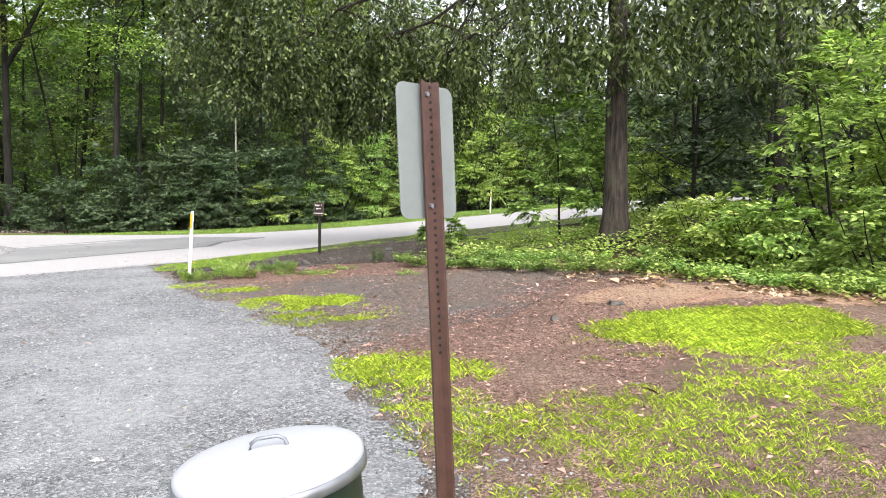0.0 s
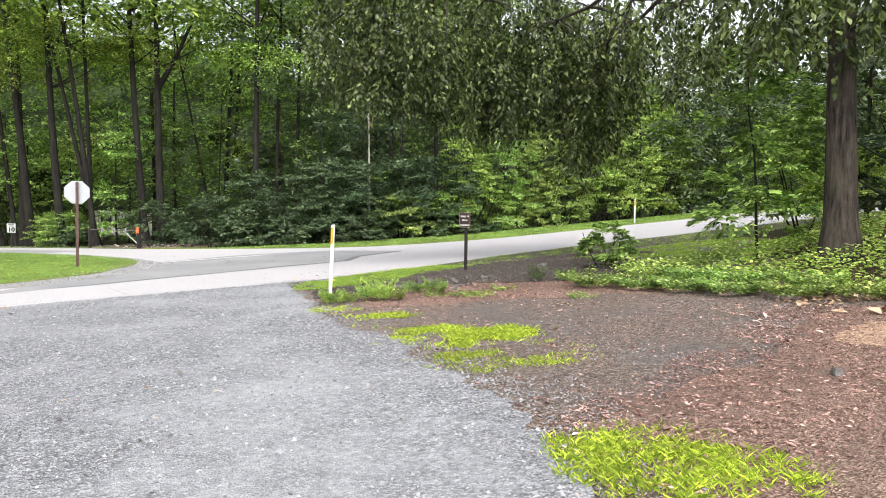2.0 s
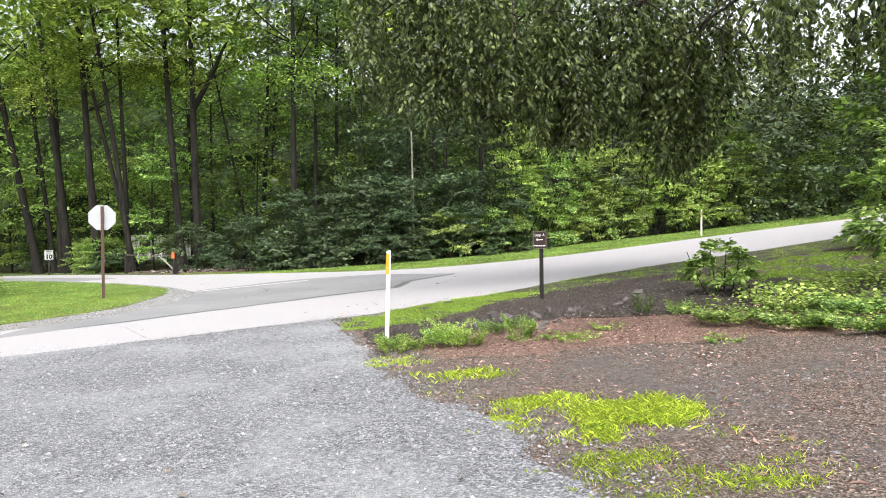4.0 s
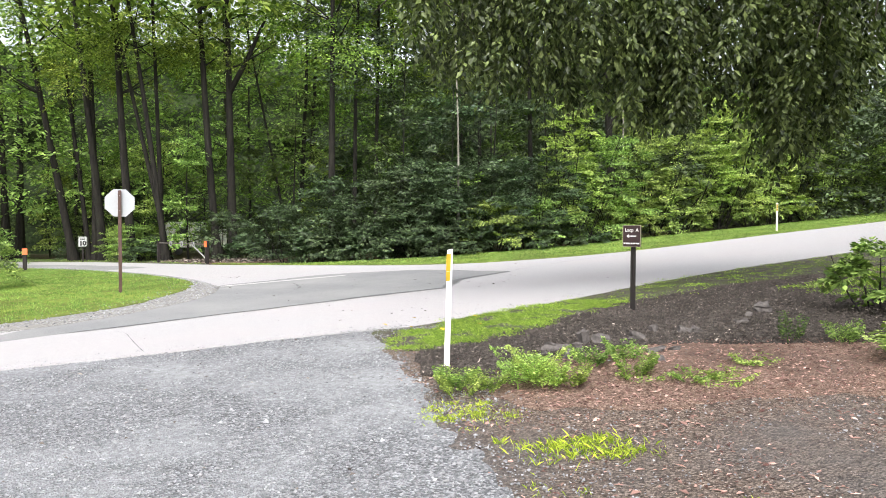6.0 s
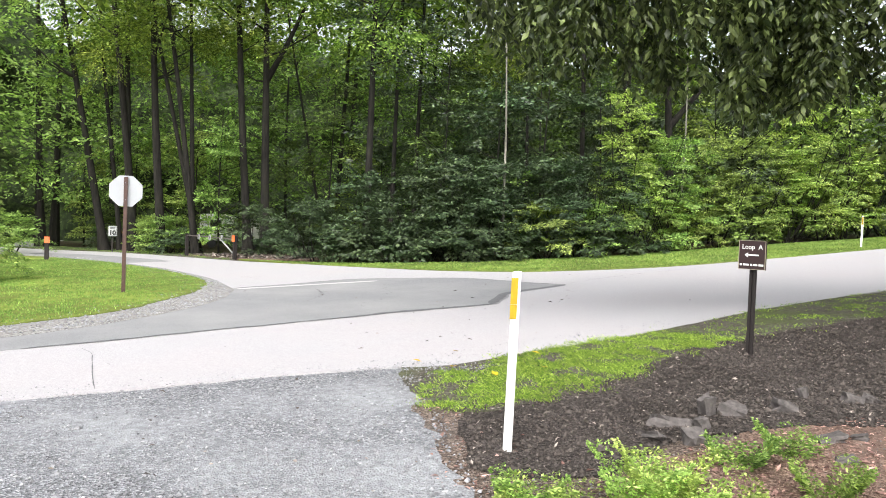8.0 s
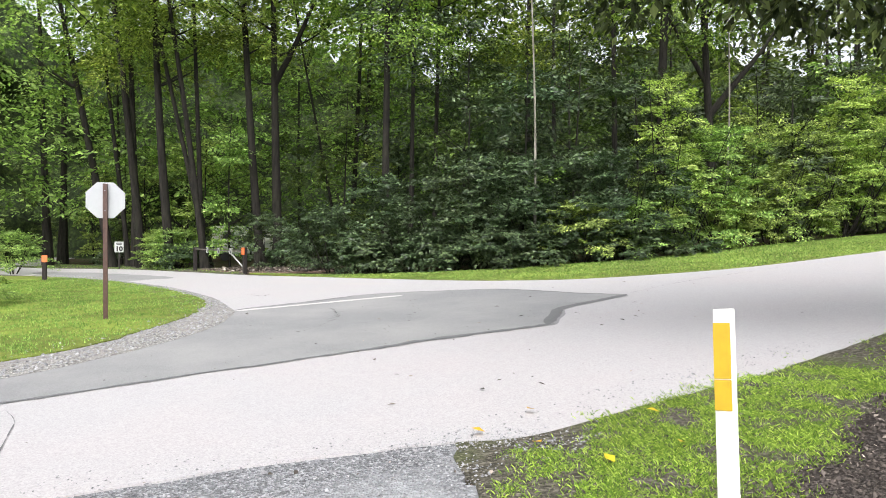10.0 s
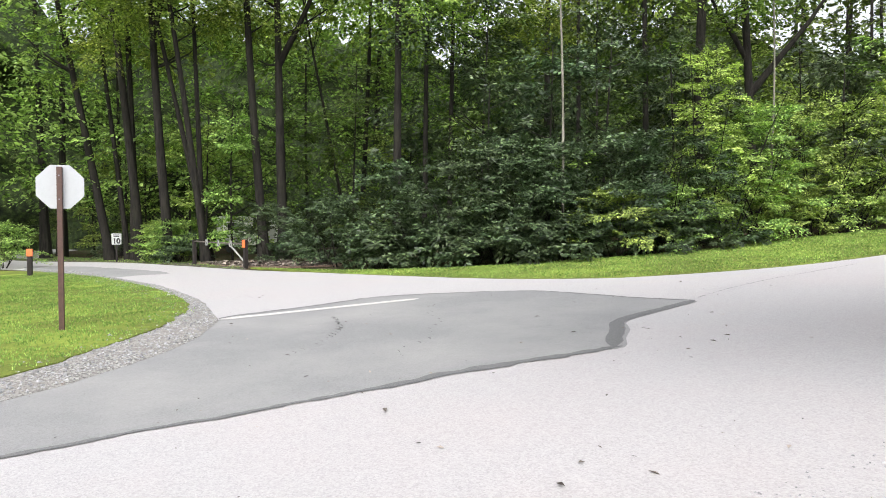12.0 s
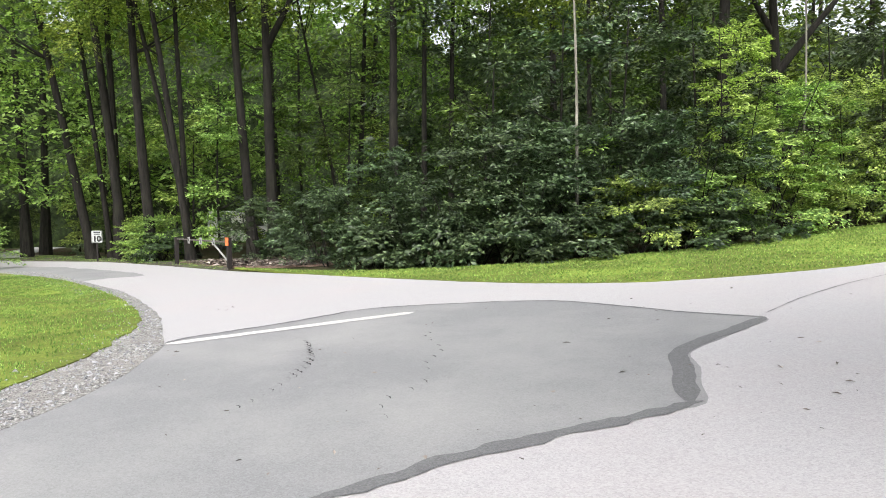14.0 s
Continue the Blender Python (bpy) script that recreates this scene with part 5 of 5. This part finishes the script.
NEAR_TURF = [(-0.9, 6.0), (-0.5, 6.2), (0.2, 6.3), (0.45, 6.05), (0.4, 5.55), (0.1, 5.3), (-0.5, 5.2), (-0.8, 5.4)]
BACK_TURF = [(1.6, 7.2), (2.3, 7.8), (3.5, 8.1), (4.3, 8.1), (4.4, 6.6), (2.6, 6.1), (2.3, 6.6), (1.7, 6.8)]
stuff("grass_patch", join(turf(GRASS_START, 12000, 0.78, 1.5, 15), turf(NEAR_TURF, 150, 0.95, 2.6, 20, 0.04, 0.045, 0.0042), turf(BACK_TURF, 1200, 0.75, 1.8, 18, 0.05, 0.05), turf(GRASS_LOT, 230, 1.0, 2.8, 22, 0.05, 0.036, 0.005), turf([(-2.1, 9.75), (-1.65, 10.0), (-1.25, 9.5), (-1.9, 9.2)], 130, 0.6, 2.0, 24, 0.05, 0.05, 0.005), turf(GRASS_LOT_B, 110, 1.0, 2.5, 16, 0.05), turf([(-1.3, 8.3), (-0.6, 8.6), (-0.6, 8.35), (-1.2, 8.1)], 40, 0.8, 2.0, 16, 0.05), turf([(-3.6, 10.4), (-0.4, 9.2), (-0.5, 8.2), (-2.2, 7.9), (-5.0, 12.6), (-4.6, 12.2)], 70, 0, 1, 12, 0.04), turf([(-4.7, 11.9), (-4.4, 12.1), (-3.9, 11.9), (-3.9, 11.6), (-4.4, 11.5)], 60, 0.85, 3.0, 20, 0.04, 0.022), turf([(-3.9, 10.9), (-3.5, 11.1), (-2.9, 11.2), (-2.8, 11.0), (-3.4, 10.7)], 36, 0.85, 3.0, 18, 0.05, 0.045)), M_GRASS, "bright green patchy crabgrass on bare ground", "grass")
stuff("verge_grass", join(turf([(-6.2, 15.9), (-6.15, 16.05)] + VERGE[2:-2] + [(-5.5, 14.5), (-5.9, 15.2)], 4200, 0.95, 2.4, 16, 0.06, 0.026, 0.0055, 0.015), turf([(-0.8, 19.2), (1.0, 21.6), (3.5, 24.6), (5.5, 23.0), (3.0, 17.8), (1.0, 17.4)], 900, 0.95, 1.2, 14, 0.07, 0.045, 0.008), turf([(-6.35, 14.9), (-6.05, 15.6), (-5.66, 16.8), (-4.2, 18.6), (-3.2, 18.4), (-4.3, 16.1), (-5.0, 14.7), (-5.7, 14.2)], 1500, 0.92, 3.0, 20, 0.05, 0.026, 0.0046, 0.015)), M_VERGE_GRASS, "bright green verge grass along the road", "grass")
near_isle = [(-13.9, 19.1), (-14.2, 20), (-14.6, 21.3), (-15.2, 22.6), (-16.5, 24.45), (-18.3, 26.1), (-22.1, 28.8), (-27.9, 32.2), (-33.1, 34.4), (-34, 30), (-26, 18), (-18.5, 12.5), (-15.0, 15.6), (-14.1, 17.4)]
stuff("island_grass", blades(rng, tufts(rng, scatter(rng, near_isle, 7000), 10, 0.09), 0.034, 0.011, 0.045), M_LAWN, "mown green grass of the island", "grass")
stuff("lawn_grass", join(blades(rng, scatter(rng, LAWN, 60000), 0.035, 0.02, 0.03, bend=1.2), blades(rng, scatter(rng, LAWN_LEFT, 9000, 0.9, 0.8), 0.045, 0.022, 0.02, bend=1.2)), M_LAWN, "mown green grass below the wood", "grass")
near_gravel = [(-10.9, 12.7), (-9.1, 14.1), (-8.0, 15.0), (-6.9, 15.7)] + [(a + 0.12, b + 0.05) for a, b in DIRT_EDGE] + [(-3, -2), (-9, 4), (-13, 9)]
stuff("gravel_stones", stones(rng, scatter(rng, near_gravel, 25000), 0.023, 0.012), M_STONES, "loose grey crushed stones", "gravel")
edge = [(-6.9, 15.45), (-8.0, 14.7), (-9.1, 13.8), (-10.9, 12.4), (-11.2, 12.9), (-9.3, 14.3), (-8.1, 15.25), (-6.9, 16.1), (-4.1, 20), (-3.9, 19.4)]
stuff("road_edge_grit", stones(rng, np.concatenate([scatter(rng, edge, 1800), scatter(rng, [(-7.4, 15.1), (-6.9, 15.8), (-6.0, 16.5), (-5.7, 16.2), (-6.1, 15.3), (-6.3, 14.6)], 900, 0.9, 2.0)]), 0.016, 0.024), M_STONES, "grit scattered on the road edge", "gravel")
stuff("shoulder_stones", stones(rng, scatter(rng, SHOULDER[:13] + SHOULDER[14:], 20000), 0.04, 0.034), M_STONES, "pale crushed stones of the shoulder", "gravel")
dirt_near = DIRT_EDGE[:12] + [(0.6, 3), (1.5, 5), (3.5, 8), (3, 10.8), (1, 13.5), (-1.5, 15), (-4.2, 13.5)]
stuff("litter_chips", join(flakes(rng, scatter(rng, [(-0.9, 6.4), (0.0, 8.0), (0.9, 9.4), (1.7, 11), (3.6, 11.3), (5, 9.4), (4.6, 7.6), (2.6, 6.6), (1.5, 4.8), (0.2, 4.6)], 34000, 0.75, 1.0), 0.026, 0.012, 0.33), flakes(rng, scatter(rng, LITTER_B, 12000), 0.026, 0.014, 0.33), flakes(rng, scatter(rng, dirt_near, 9000, 0.8), 0.035, 0.006, 0.4), flakes(rng, scatter(rng, GRASS_START, 5000), 0.05, 0.01, 0.4)), M_DRY, "dead leaves and reddish wood chips", "leaf litter")
stuff("mulch_chips", flakes(rng, scatter(rng, MULCH, 9000), 0.026, 0.02, 0.4, 0.6), M_CHIP, "dark shredded bark mulch", "mulch")
stuff("mulch_crumbs", stones(rng, scatter(rng, MULCH[:7] + MULCH[8:], 17000), 0.027, 0.02, 0.8), M_MULCH_BIT, "dark crumbled mulch lumps", "mulch")
fray = np.concatenate([np.array(DIRT_EDGE[2:12])[rng.integers(0, 10, 4200)] + rng.uniform(-0.5, 0.5, (4200, 2)) * np.array([1.0, 1.0])])
stuff("gravel_fringe", stones(rng, fray + np.c_[np.abs(rng.normal(0, 0.22, 4200)), np.zeros(4200)], 0.018, 0.01), M_STONES, "grey stones strayed over the dirt edge", "gravel")
stuff("dirt_grit", stones(rng, scatter(rng, dirt_near, 9000, 0.8), 0.015, 0.004), M_STONES, "grey grit on bare dirt", "gravel")
stuff("dead_leaves", flakes(rng, np.concatenate([scatter(rng, near_gravel[4:], 25) - (2.0, 0.0), scatter(rng, IVY, 1500), scatter(rng, [(0.2, 14.2), (0.3, 13.0), (1.5, 12.2), (2.2, 10.8), (3.2, 10.0), (4.2, 9.2), (4.4, 8.4), (6.5, 7.4), (7, 8.4), (4.9, 9.8), (3.4, 11.2), (2.5, 13)], 3400, 0.9, 1.5)]), 0.085, 0.02, 0.6, 0.4), M_TAN, "dry fallen leaves", "leaf litter")
for x, y in [(-6.4, 16.52), (-5.41, 16.6), (-6.6, 15.85), (-6.2, 15.7), (-5.6, 15.4), (-5.2, 15.9)]:
    lf = new("fallen_leaf", np_mesh("fallen_leaf", *leaves(np.array([[0.0, 0, 0]]), np.array([[1.0, 0.3, 0.25]]), np.array([[0.2, 0.1, 1.0]]), np.array([0.11]), np.array([0.08])), M_YELLOW_LEAF))
    lf.matrix_world = pose(x, y, float(h(x, y)) + 0.05, 0, 0, x * 300)
    tagged(lf, "yellow fallen leaf in the verge grass", "leaf", "fallen yellow leaves")


# ---- beyond the trees ----
cp = thing("camper", -41.5, 59.5, rz=25, label="white camper van parked behind the trees", category="camper")
part("body", box(6.0, 2.3, 2.3, (0, 0, 1.75), 0.25), M_WHITE, cp)
part("window", box(1.3, 0.04, 0.7, (0.6, -1.17, 2.1), 0.06), M_BLACK, cp, "dark side window")
part("window", box(0.9, 0.04, 0.6, (-1.6, -1.17, 2.1), 0.06), M_BLACK, cp, "dark side window")
for wx in (-1.9, 1.8):
    part("wheel", lathe([(0.2, -1.18), (0.36, -1.15), (0.36, -0.9), (0.2, -0.88)], 24), M_BLACK, cp).matrix_local = pose(wx, 0, 0.36, 90, 0, 0) @ pose(0, 0, 2.05)
sheet("road_far_lane", [(-50.5, 47.5), (-54, 50.2), (-60, 56.5), (-64, 62), (-66.5, 61), (-61, 54), (-55, 48.2), (-51, 46.2)], 0.03, M_ROAD, "pale lane beyond the grass at the wood", "road", 0.05, 0.8, 0.3, seed=30)
ROAD_MID = [(-11, 13.5), (-7.5, 16), (-5, 19), (-3, 22), (-4.5, 29), (-8, 28.5), (-13, 27), (-16, 28), (-17, 26), (-13.5, 21), (-12.8, 18)]
stuff("road_debris", flakes(rng, np.concatenate([scatter(rng, ROAD_MID, 130, 0.9, 0.4), rng.normal(0, 1, (16, 2)) * np.array([0.3, 0.12]) + np.array((-16.42, 26.3))]), 0.05, 0.034, 0.35, 0.2), M_CHIP, "bits of leaf and twig on the asphalt", "litter")
stuff("gravel_debris", flakes(rng, scatter(rng, near_gravel, 520), 0.034, 0.022, 0.55, 0.3), M_CHIP, "dark bits of leaf on the gravel", "litter")
stuff("gate_leaves", flakes(rng, scatter(rng, GATE_LITTER, 2500), 0.12, 0.05, 0.6, 0.4), M_CHIP, "dry leaves under the gate", "leaf litter")
